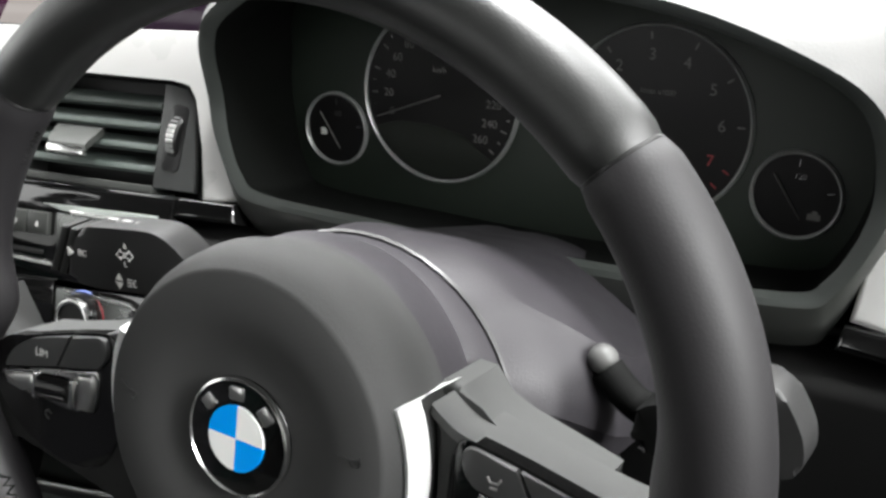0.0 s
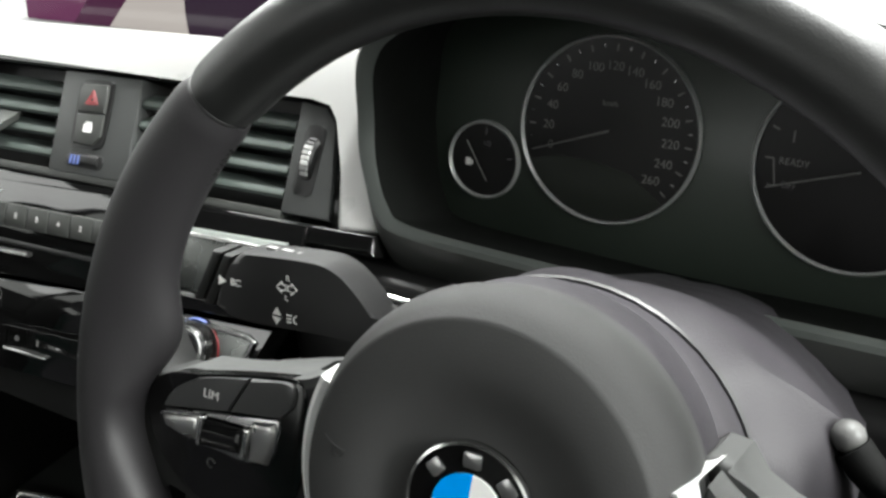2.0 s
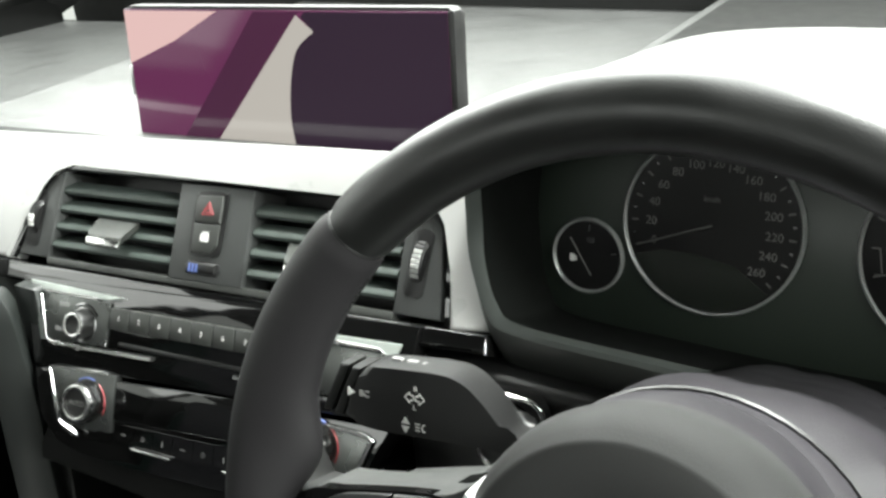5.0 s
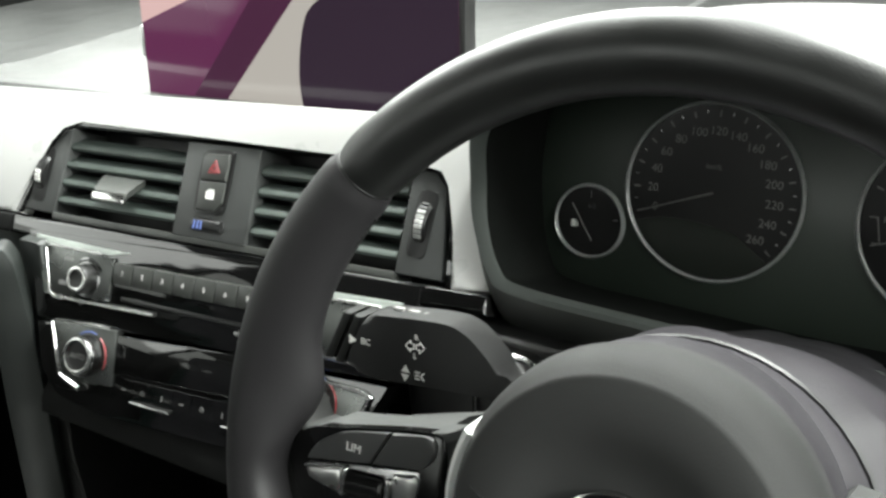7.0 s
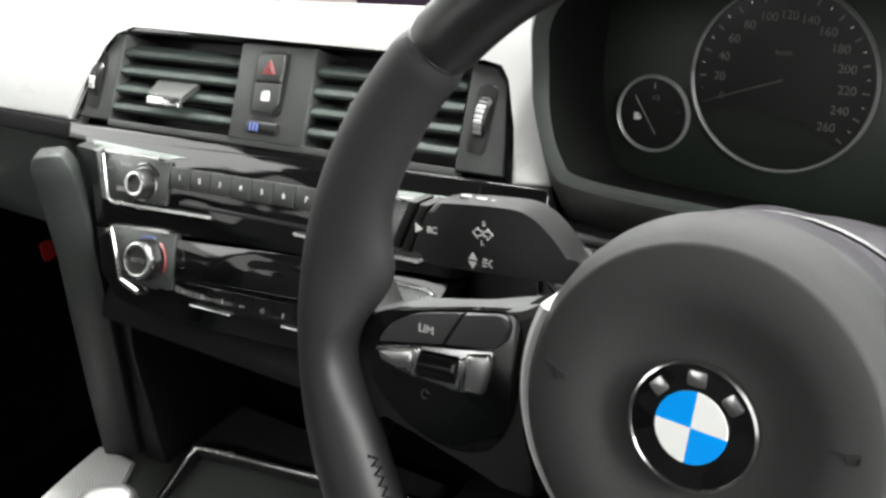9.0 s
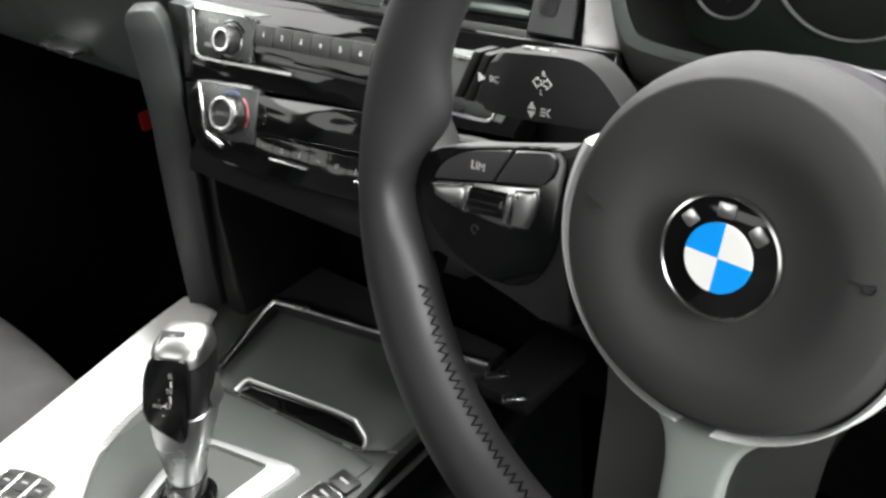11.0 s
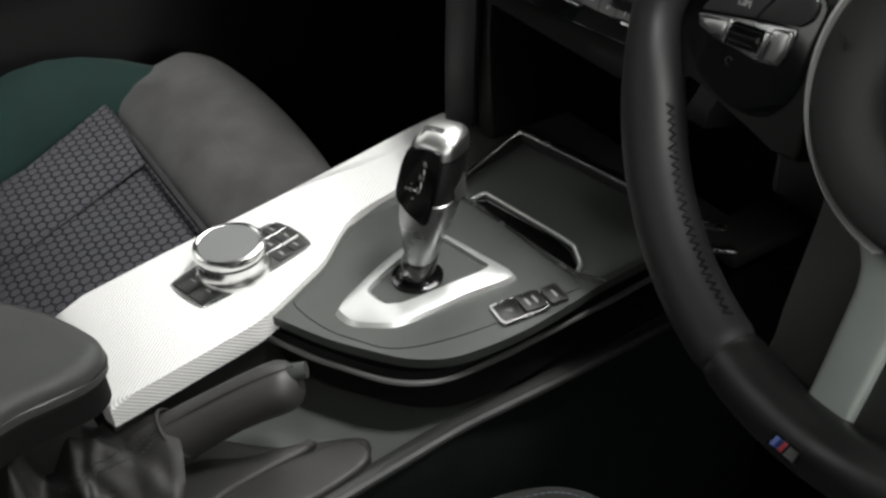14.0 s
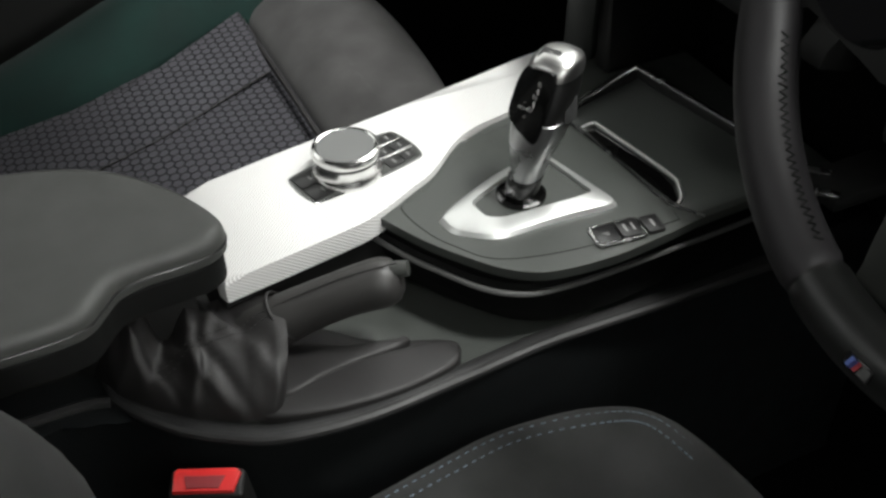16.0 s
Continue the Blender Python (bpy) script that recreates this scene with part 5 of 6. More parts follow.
    part("tray_wall", join(tube([(-0.472, 0.152, 0.399), (-0.356, 0.172, 0.397), (-0.270, 0.186, 0.397)], 0.0075, 8), tube([(-0.454, 0.066, 0.394), (-0.476, 0.150, 0.397)], 0.006, 8)), SATIN, c, "raised black tray edge")
    part("tray_edge", tube(curve([(-0.4475, 0.064, 0.402), (-0.4640, 0.112, 0.404), (-0.4738, 0.1405, 0.4045), (-0.4690, 0.1490, 0.4045), (-0.4000, 0.1615, 0.4045), (-0.272, 0.1845, 0.4045)], 5), 0.0027, 8), CHROME, c, "chrome tray edge")
    step = curve([(-0.440, 0.0510, 0.3972), (-0.38, 0.0582, 0.3972), (-0.319, 0.0618, 0.3972), (-0.2925, 0.0655, 0.3972), (-0.282, 0.0725, 0.3970), (-0.2715, 0.0800, 0.3965)], 6)
    part("groove", tube(step, 0.0009, 6), CHROME_DARK, c, "thin bright edge of the selector plate")
    slot = [(-0.4175, 0.0570), (-0.4180, 0.0680), (-0.3421, 0.0815), (-0.3187, 0.0838), (-0.2965, 0.0735), (-0.2940, 0.0690), (-0.319, 0.0655), (-0.388, 0.0595)]
    part("slot", prism(slot[::-1], 0.390, 0.3971, 0.0003), GLOSS, c, "dark finger slot")
    part("slot_edge", tube(curve([(-0.4190, 0.0565, 0.3975), (-0.4195, 0.0690, 0.3985), (-0.4080, 0.0722, 0.3985), (-0.3421, 0.0828, 0.3985), (-0.3200, 0.0852, 0.3985), (-0.3150, 0.0846, 0.3985), (-0.2975, 0.0762, 0.3985), (-0.2925, 0.0690, 0.3975)], 5), 0.0019, 8), SILVER, c, "chrome slot edge")


def gear_selector():
    g = thing("gear_selector", pose(-0.357, -0.036, 0.397), "silver and gloss black automatic gear selector in silver frame", "gear selector")
    q = lambda pts: [(x + 0.357, y + 0.036) for x, y in pts]
    outer = curve2(q([(-0.3580, -0.1060), (-0.3500, -0.1070), (-0.3380, -0.1040), (-0.3270, -0.0920), (-0.3190, -0.0800), (-0.3155, -0.0640), (-0.3154, -0.02), (-0.3115, 0.0195), (-0.3130, 0.0265), (-0.3200, 0.0275), (-0.3300, 0.0245), (-0.392, 0.0095), (-0.3975, 0.003), (-0.3925, -0.0347), (-0.3725, -0.0820)]), 4, True)
    inn = curve2(q([(-0.3605, -0.0745), (-0.3425, -0.0718), (-0.3375, -0.0640), (-0.3355, -0.0560), (-0.3330, 0.0050), (-0.3335, 0.0132), (-0.3420, 0.0125), (-0.3855, 0.0042), (-0.3890, -0.002), (-0.3780, -0.042), (-0.3640, -0.0720)]), 4, True)
    n = 96

    def resample(pts):
        vs = [Vector((x, y, 0)) for x, y in pts] + [Vector((*pts[0], 0))]
        out = []
        angs = [2 * math.pi * k / n for k in range(n)]
        c = Vector((-0.004, 0.004, 0))
        for a in angs:
            d = Vector((math.cos(a), math.sin(a), 0))
            best = None
            for p, e in zip(vs, vs[1:]):
                s = e - p
                den = d.x * s.y - d.y * s.x
                if abs(den) < 1e-9:
                    continue
                w = p - c
                t = (w.x * s.y - w.y * s.x) / den
                u = (w.x * d.y - w.y * d.x) / den
                if t > 0 and -1e-6 <= u <= 1 + 1e-6:
                    best = max(best or 0, t)
            out.append(c + d * (best or 0.01))
        return out
    o, i = resample(outer), resample(inn)
    up = Vector((0, 0, 0.0045))
    part("frame", loft([o, [p.lerp(e, 0.10) + up * 0.75 for p, e in zip(o, i)], [p.lerp(e, 0.30) + up for p, e in zip(o, i)], [p.lerp(e, 0.90) + up * 1.15 for p, e in zip(o, i)], [p + up * 0.4 for p in i]], cap=False), SILVER, g, "silver triangular frame")
    part("plate", loft([[p + up * 0.40 for p in i], [p * 0.3 + up * 0.40 for p in i]], cap=False), CONSOLE, g, "black plate")
    part("socket", lathe([(0.0200, 0.0), (0.0200, 0.0034), (0.0175, 0.0045), (0.013, 0.001)], 40), GLOSS, g, "satin black ring", pose(0.001, 0.0, 0.001))

    tw = radians(28)

    def sec(z, dy, rx, ry, k=2.6, out=0.0):
        row = []
        for j in range(40):
            a = 2 * math.pi * j / 40
            x = rx * math.copysign(abs(math.cos(a)) ** (2 / k), math.cos(a)) + out
            y = ry * math.copysign(abs(math.sin(a)) ** (2 / k), math.sin(a))
            row.append(Vector((-0.05 * max(0, z - 0.02) + x * math.cos(tw) - y * math.sin(tw), 0.86 * dy + x * math.sin(tw) + y * math.cos(tw), z * 1.02)))
        return row
    part("neck", loft([sec(0.0, 0.000, 0.0150, 0.0150, 2), sec(0.010, 0.002, 0.0138, 0.0142, 2), sec(0.020, 0.005, 0.0136, 0.0145, 2)]), GLOSS, g, "gloss black neck")
    part("stem", loft([sec(0.015, 0.004, 0.0118, 0.0128, 2.2), sec(0.024, 0.0070, 0.0124, 0.0138, 2.6), sec(0.034, 0.0100, 0.0138, 0.0156, 3.4), sec(0.044, 0.0135, 0.0158, 0.0172, 4.2), sec(0.054, 0.0170, 0.0180, 0.0190, 4.2), sec(0.064, 0.0205, 0.0196, 0.0204, 3.8), sec(0.071, 0.0230, 0.0204, 0.0210, 3.3), sec(0.0725, 0.0236, 0.0190, 0.0196, 3.1)]), STEM, g, "satin silver lower grip")
    part("grip", loft([sec(0.066, 0.0212, 0.0172, 0.0184, 2.9), sec(0.072, 0.0234, 0.0200, 0.0206, 3.0), sec(0.086, 0.0282, 0.0202, 0.0206, 3.0), sec(0.098, 0.0322, 0.0193, 0.0198, 3.0), sec(0.1085, 0.0352, 0.0181, 0.0186, 2.9)]), SATIN, g, "satin black grip")
    cap = part("cap", loft([sec(0.1040, 0.0338, 0.0192, 0.0196, 2.9), sec(0.1085, 0.0352, 0.0190, 0.0194, 2.9), sec(0.1125, 0.0366, 0.0181, 0.0183, 2.8), sec(0.1155, 0.0378, 0.0163, 0.0160, 2.7), sec(0.1178, 0.0388, 0.0125, 0.0116, 2.5), sec(0.1186, 0.0392, 0.0060, 0.0052, 2.3)]), CHROME_SOFT, g, "bright silver cap")
    top = pose(-0.0045, 0.0240, 0.1178, 24, 0, 28)
    pb = part("park_button", prism(rounded(-0.0080, 0.0080, -0.0060, 0.0060, 0.0012), -0.003, 0.0024, 0.0008), STALK_END, cap, "dark park button", top)
    lettering("P", 0.0070, GREY_PRINT, pb, 0, 0.0005, 0.0026, "lettering")
    part("side_release", prism(rounded(-0.0075, 0.0075, -0.0110, 0.0110, 0.003), -0.002, 0.0014, 0.0008), SWITCH, g, "dark release button", panel_pose((0.0136, 0.0325, 0.0810), 112, 4))
    face = panel_pose((0.0058, 0.0050, 0.0890), 28, 14)
    win = curve2([(-0.0110, 0.0245), (-0.0155, 0.014), (-0.0180, 0.002), (-0.0195, -0.011), (-0.0180, -0.0170), (-0.0090, -0.0245), (0.0020, -0.0305), (0.0060, -0.0315), (0.0092, -0.0260), (0.0128, -0.008), (0.0145, 0.010), (0.0142, 0.0232), (0.0110, 0.0262), (-0.0070, 0.0262)], 4, True)
    fc = part("legend", prism(win[::-1], -0.006, 0.0004, 0.0008), GRIP_BLACK, g, "gloss black legend window", face)
    for k, ch in enumerate("RND"):
        lettering(ch, 0.0054, GREY_PRINT, fc, 0.0035 - 0.0022 * k, 0.0155 - 0.0105 * k, 0.0008)
    lettering("-", 0.0046, GREY_PRINT, fc, -0.0065, -0.0008, 0.0008)
    lettering("M/S", 0.0040, GREY_PRINT, fc, -0.0085, -0.0060, 0.0008)
    lettering("+", 0.0046, GREY_PRINT, fc, -0.0050, -0.0125, 0.0008)
    part("gate_mark", join(box(0.0010, 0.0017, -0.0030, 0.0015, 0.0006, 0.0009, 0), box(0.0028, 0.0035, 0.0080, 0.0120, 0.0006, 0.0009, 0), box(-0.0048, -0.0024, -0.0060, -0.0053, 0.0006, 0.0009, 0)), WHITE, fc)


def mode_switches():
    s = thing("mode_switches", pose(-0.2830, 0.0078, 0.3968, 0, 0, 84), "dark parking and drive mode switches with chrome frame", "switch row")
    part("frame", tube([(x, y, 0.0014) for x, y in rounded(-0.0195, 0.0195, -0.0112, 0.0112, 0.003)], 0.0013, 6, True), CHROME, s, "chrome frame")
    for x0, x1, z in ((-0.0185, -0.0006, 0.0026), (0.0006, 0.0185, 0.0042), (0.0222, 0.0368, 0.0028)):
        b = part("switch", prism(rounded(x0, x1, -0.0098, 0.0098, 0.0016), -0.001, z, 0.0010), SATIN, s, "black switch")
        if x1 < 0:
            lettering("P", 0.0075, GREY_PRINT, b, (x0 + x1) / 2, 0, z, "print", -90)
        else:
            part("print", join(*[box((x0 + x1) / 2 - 0.0008 + k * 0.0032, (x0 + x1) / 2 + 0.0008 + k * 0.0032, -0.0042, 0.0042, z, z + 0.0002, 0) for k in ((-1, 1) if x0 < 0.01 else (0,))]), GREY_PRINT, b)


def menu_controller():
    s = thing("menu_controller", pose(-0.448, -0.1415, 0.4015, 0, 0, 104), "silver rotary menu knob on a black button plate", "rotary controller")
    plate = curve2([(-0.0535, -0.0175), (-0.0555, 0.0), (-0.0535, 0.0175), (-0.0500, 0.0215), (-0.030, 0.0240), (0.0, 0.0258), (0.030, 0.0255), (0.0475, 0.0240), (0.0530, 0.0190), (0.0555, 0.0), (0.0530, -0.0190), (0.0475, -0.0240), (0.030, -0.0255), (0.0, -0.0258), (-0.030, -0.0240), (-0.0500, -0.0215)], 4, True)
    part("plate", prism(plate[::-1], -0.002, 0.0014, 0.0008), PLASTIC_GREY, s, "dark grey plate")
    for x0, x1, y0, y1 in ((0.020, 0.0350, 0.0095, 0.0222), (0.0362, 0.0490, 0.0095, 0.0205), (0.022, 0.0362, -0.0068, 0.0068), (0.0374, 0.0528, -0.0068, 0.0068), (0.020, 0.0350, -0.0222, -0.0095), (0.0362, 0.0490, -0.0205, -0.0095),
                           (-0.0520, -0.026, 0.0006, 0.0185), (-0.0520, -0.026, -0.0185, -0.0006)):
        b = part("menu_button", box(x0, x1, y0, y1, 0, 0.0026, 0.0007), SATIN, s, "black menu button")
        part("print", box((x0 + x1) / 2 - 0.0007, (x0 + x1) / 2 + 0.0007, (y0 + y1) / 2 - 0.0028, (y0 + y1) / 2 + 0.0028, 0.0026, 0.0028, 0), GREY_PRINT, b)
    for y in (0.0081, -0.0081):
        part("silver_bar", box(0.014, 0.0515, y - 0.0011, y + 0.0011, 0, 0.0036, 0.0005), CHROME, s, "silver divider")
    part("plate_edge", tube([(x, y, 0.0012) for x, y in plate], 0.0006, 6, True), CHROME_DARK, s, "thin bright plate edge")
    kn = part("knob", lathe([(0.0285, 0.0), (0.0283, 0.003), (0.0268, 0.0065), (0.0252, 0.010), (0.0258, 0.0145), (0.0262, 0.0165), (0.0248, 0.0170), (0.0248, 0.0190), (0.0268, 0.0196), (0.0272, 0.0225), (0.0262, 0.0258), (0.0240, 0.0268), (0.0228, 0.0262), (0.0223, 0.0252), (0.0, 0.0250)], 72), CHROME, s, "satin chrome rotary knob", pose(-0.0092, -0.0018, 0) @ Matrix.Scale(1.04, 4))
    part("knob_top", disc(0.0228, 0.0250, 0.0262, 56), KNOB_TOP, kn, "grey touch surface")
    part("groove", ring(0.0240, 0.0262, 0.0168, 0.0192, 60), SATIN, kn, "black groove")


def handbrake():
    h = thing("handbrake", None, "black leather handbrake lever with gathered gaiter", "handbrake")
    path = curve([(-0.352, -0.290, 0.338), (-0.342, -0.252, 0.362), (-0.325, -0.200, 0.385), (-0.309, -0.160, 0.398)], 6)
    part("grip", tube(path, lambda t: (0.0186 - 0.0012 * t + 0.0010 * math.sin(8 * t)) * (1 if t < 0.84 else math.sqrt(max(0.12, 1 - ((t - 0.84) / 0.165) ** 2 * 0.80))), 22, flat=1.10), LEVER, h, "black leather grip")
    part("button", tube(curve([(-0.3110, -0.166, 0.4060), (-0.3050, -0.1555, 0.4085)], 4), lambda t: 0.0068 - 0.0010 * t, 14), PLASTIC_GREY, h, "grey release button")
    sm = [Vector((p.x + 0.004, p.y - 0.004, p.z + 0.0188)) for p in path[4:]]
    part("seam", tube(sm, 0.0008, 5), BOOT, h, "stitched seam")
    # gaiter: a slack bag of arches from the rear of the well to the lever, with two peaks and slanting folds
    ct = Vector((-0.3408, -0.2452, 0.3668))
    lever = Vector((0.217, 0.826, 0.52)).normalized()
    u = Vector((1, 0, 0)) - lever * lever.x
    u.normalize()
    v = lever.cross(u)

    def blend(y, stops):
        for (y0, a), (y1, b) in zip(stops, stops[1:]):
            if y <= y1:
                t = max(0.0, (y - y0) / (y1 - y0))
                return a + (b - a) * t
        return stops[-1][1]

    def tent(x, w):
        return max(0.0, 1 - abs(x) / w)
    crest = ((-0.384, 0.004), (-0.374, 0.026), (-0.354, 0.050), (-0.347, 0.047), (-0.334, 0.034), (-0.325, 0.034), (-0.314, 0.044), (-0.304, 0.046), (-0.284, 0.042), (-0.262, 0.052), (-0.246, 0.051))
    near = ((-0.384, -0.380), (-0.372, -0.350), (-0.350, -0.324), (-0.320, -0.303), (-0.290, -0.287), (-0.262, -0.278), (-0.246, -0.286))
    N, M = 56, 36
    rings = []
    for k in range(N + 1):
        y = -0.384 + 0.130 * k / N
        high, xn = blend(y, crest), blend(y, near)
        xf = blend(y, ((-0.384, -0.402), (-0.36, -0.412), (-0.30, -0.408), (-0.246, -0.384)))
        row = []
        for j in range(M + 1):
            s = j / M
            a = math.pi * s
            mid, half = (xn + xf) / 2, (xn - xf) / 2
            x = mid + half * math.copysign(abs(math.cos(a)) ** (0.8 + 0.75 * (k / N) ** 2), math.cos(a)) - 0.004 * math.sin(a)
            z = 0.331 + high * abs(math.sin(a)) ** 0.9
            g = math.sin(a)
            yy = y + (0.010 * g - 0.015 * (1 - g)) * (k / N) ** 2
            # folds run down the near side, each one slanting rearwards
            d = 0.0095 * tent(y + 0.347 + 0.060 * (0.5 - s), 0.010) - 0.0075 * tent(y + 0.331 + 0.045 * (0.5 - s), 0.009) + 0.0080 * tent(y + 0.316 + 0.020 * (0.5 - s), 0.008)
            d += 0.0024 * tent(y + 0.300 - 0.11 * (0.5 - s), 0.009) - 0.0030 * tent(y + 0.286 - 0.09 * (0.5 - s), 0.010) + 0.0050 * tent(y + 0.364 + 0.03 * (0.5 - s), 0.007)
            d += 0.0045 * tent(s - 0.30, 0.05) * tent(y + 0.280, 0.045) + 0.0012 * math.sin(170 * y + 9 * s) * math.sin(21 * s - 90 * y)
            d += 0.0060 * tent(y + 0.341 - 0.10 * (0.5 - s), 0.007) - 0.0050 * tent(y + 0.323 - 0.09 * (0.5 - s), 0.007) + 0.0035 * tent(y + 0.300 + 0.07 * (0.5 - s), 0.006) - 0.0030 * tent(y + 0.352 - 0.05 * (0.5 - s), 0.005)
            d *= g ** 0.7
            row.append(Vector((x + d * math.cos(a), yy + 0.25 * d, z + d * math.sin(a))))
        rings.append(row)
    # the front closes on the lever
    last = rings[-1]
    for q in (0.25, 0.6, 1.0):
        rings.append([p.lerp(Vector((ct.x, ct.y - 0.004, ct.z - 0.014)), 0.75 * q) + Vector((0, 0.003 * q * (1 - q), 0)) for p in last])
    bm = loft(rings, cap=False, closed=False)
    tree, sewn = BVHTree.FromBMesh(bm), []
    for off in (-0.0032, 0.0032):
        line = curve([(-0.334 + off, -0.342, 0), (-0.336 + off, -0.310, 0), (-0.336 + off, -0.280, 0), (-0.334 + off, -0.254, 0)], 9)
        for p, q in zip(line, line[1:]):
            hit, _, _, _ = tree.ray_cast(Vector((p.x, p.y, 0.6)), Vector((0, 0, -1)))
            if hit:
                sewn.append(moved(box(-0.0010, 0.0010, -0.0004, 0.0004, -0.0002, 0.0006, 0), Matrix.Translation(hit) @ (q - p).to_track_quat("X", "Z").to_matrix().to_4x4()))
    part("stitching", join(*sewn), STITCH, h, "double row of dark stitches")["kind"] = "stuff"
    part("gaiter", bm, BOOT, h, "crumpled black leatherette gaiter", sharp=70)
    part("gaiter_collar", tube([ct + lever * 0.002 + u * (0.0200 * math.cos(2 * math.pi * j / 28)) + v * (0.0210 * math.sin(2 * math.pi * j / 28)) for j in range(28)], 0.0013, 8, True), BOOT, h, "sewn collar of the gaiter")
    base = curve2([(-0.395, -0.383), (-0.372, -0.376), (-0.327, -0.340), (-0.293, -0.297), (-0.280, -0.262), (-0.275, -0.206), (-0.272, -0.150), (-0.278, -0.129), (-0.297, -0.127), (-0.322, -0.18), (-0.36, -0.22), (-0.40, -0.28), (-0.41, -0.34)], 5, True)
    part("gaiter_base", soft_slab(base, 0.318, 0.333, 0.006), BOOT, h, "flat black foot of the gaiter")
    # flat tongue of the gaiter ahead of the lever, and the flap folded over it
    tongue = curve2([(-0.2735, -0.1300), (-0.2850, -0.1295), (-0.2950, -0.1380), (-0.3010, -0.1736), (-0.3040, -0.2094), (-0.3060, -0.2555), (-0.3000, -0.290), (-0.2800, -0.2800), (-0.2660, -0.2401), (-0.2610, -0.2049), (-0.2610, -0.1726), (-0.2655, -0.1430)], 5, True)
    part("gaiter_tongue", soft_slab(tongue, 0.324, 0.3375, 0.0038), BOOT, h, "flat black front of the gaiter")
    flap = curve2([(-0.3350, -0.2329), (-0.3195, -0.2060), (-0.3070, -0.1600), (-0.3000, -0.1680), (-0.2990, -0.2000), (-0.2960, -0.2300), (-0.2900, -0.2600), (-0.3100, -0.2750), (-0.3350, -0.2600)], 5, True)
    part("gaiter_flap", soft_slab(flap, 0.328, 0.3405, 0.0042), BOOT, h, "folded black flap over the gaiter's front")


def soft_slab(outline, z0, z1, r):
    """A padded slab: the outline drawn in step by step over a rounded edge."""
    pts = [Vector((x, y, 0)) for x, y in outline]
    n = len(pts)
    area = sum(pts[i].x * pts[(i + 1) % n].y - pts[(i + 1) % n].x * pts[i].y for i in range(n))
    sg = 1 if area > 0 else -1
    nrm = []
    for i in range(n):
        d = (pts[(i + 1) % n] - pts[i - 1]).normalized()
        nrm.append(Vector((-d.y, d.x, 0)) * sg)
    rings = []
    steps = [(0.35 * r, z0), (0.0, z0 + 0.35 * r), (0.0, z1 - r)] + [(r * (1 - math.cos(radians(a))), z1 - r + r * math.sin(radians(a))) for a in (20, 40, 60, 75, 90)]
    steps += [(r * 1.5, z1 + 0.0002)]
    for ins, z in steps:
        rings.append([p + k * ins + Vector((0, 0, z)) for p, k in zip(pts, nrm)])
    bm = loft(rings)
    bmesh.ops.triangulate(bm, faces=[f for f in bm.faces if len(f.verts) > 4])
    return bm


def pillow(outline, z0, z1, r, crown):
    """A padded slab whose top rises in steps to a soft spine."""
    pts = [Vector((x, y, 0)) for x, y in outline]
    n = len(pts)
    sg = 1 if sum(pts[i].x * pts[(i + 1) % n].y - pts[(i + 1) % n].x * pts[i].y for i in range(n)) > 0 else -1
    nrm = []
    for i in range(n):
        d = (pts[(i + 1) % n] - pts[i - 1]).normalized()
        nrm.append(Vector((-d.y, d.x, 0)) * sg)
    c = sum(pts, Vector()) / n
    rings = [[p + k * 0.3 * r + Vector((0, 0, z0)) for p, k in zip(pts, nrm)], [p + Vector((0, 0, z0 + 0.3 * r)) for p in pts]]
    for a in (0, 20, 40, 60, 78):
        rings.append([p + k * r * (1 - math.cos(radians(a))) + Vector((0, 0, z1 - r + r * math.sin(radians(a)))) for p, k in zip(pts, nrm)])
    last = rings[-1]
    for s in (0.15, 0.32, 0.5, 0.68, 0.84, 0.97):
        rings.append([Vector((p.x + (c.x + (p.x - c.x) * 0.62 - p.x) * s, p.y + (c.y - p.y) * s, p.z + crown * (1 - (1 - s) ** 2))) for p in last])
    return loft(rings)


def armrest():
    a = thing("armrest", None, "dark leatherette armrest with rounded padded lid", "armrest")
    lid = curve2([(-0.510, -0.80), (-0.508, -0.60), (-0.505, -0.47), (-0.495, -0.39), (-0.470, -0.335), (-0.430, -0.298), (-0.390, -0.276), (-0.364, -0.2700), (-0.3490, -0.2815), (-0.3450, -0.305), (-0.3440, -0.330),
                  (-0.3385, -0.350), (-0.3250, -0.3630), (-0.3125, -0.3750), (-0.3080, -0.397), (-0.3075, -0.43), (-0.308, -0.50), (-0.309, -0.65), (-0.309, -0.80), (-0.40, -0.81)], 5, True)
    part("lid", soft_slab(lid, 0.427, 0.452, 0.010), ARM, a, "padded dark grey lid")
    under = [(x * 0.99 - 0.009, y - 0.003) for x, y in lid]
    part("lid_base", soft_slab(under, 0.400, 0.4255, 0.004), MATTE, a, "black underside")
    bin_ = [(-0.49, -0.80), (-0.49, -0.40), (-0.46, -0.325), (-0.365, -0.300), (-0.372, -0.37), (-0.392, -0.395), (-0.394, -0.44), (-0.394, -0.80)]
    part("lid_seam", tube([(x + 0.0004, y, 0.4375) for x, y in lid], 0.0011, 6, True), SATIN, a, "dark sewn seam")
    part("bin", prism(bin_[::-1], 0.25, 0.392, 0.003, 2), PLASTIC, a, "black storage bin")


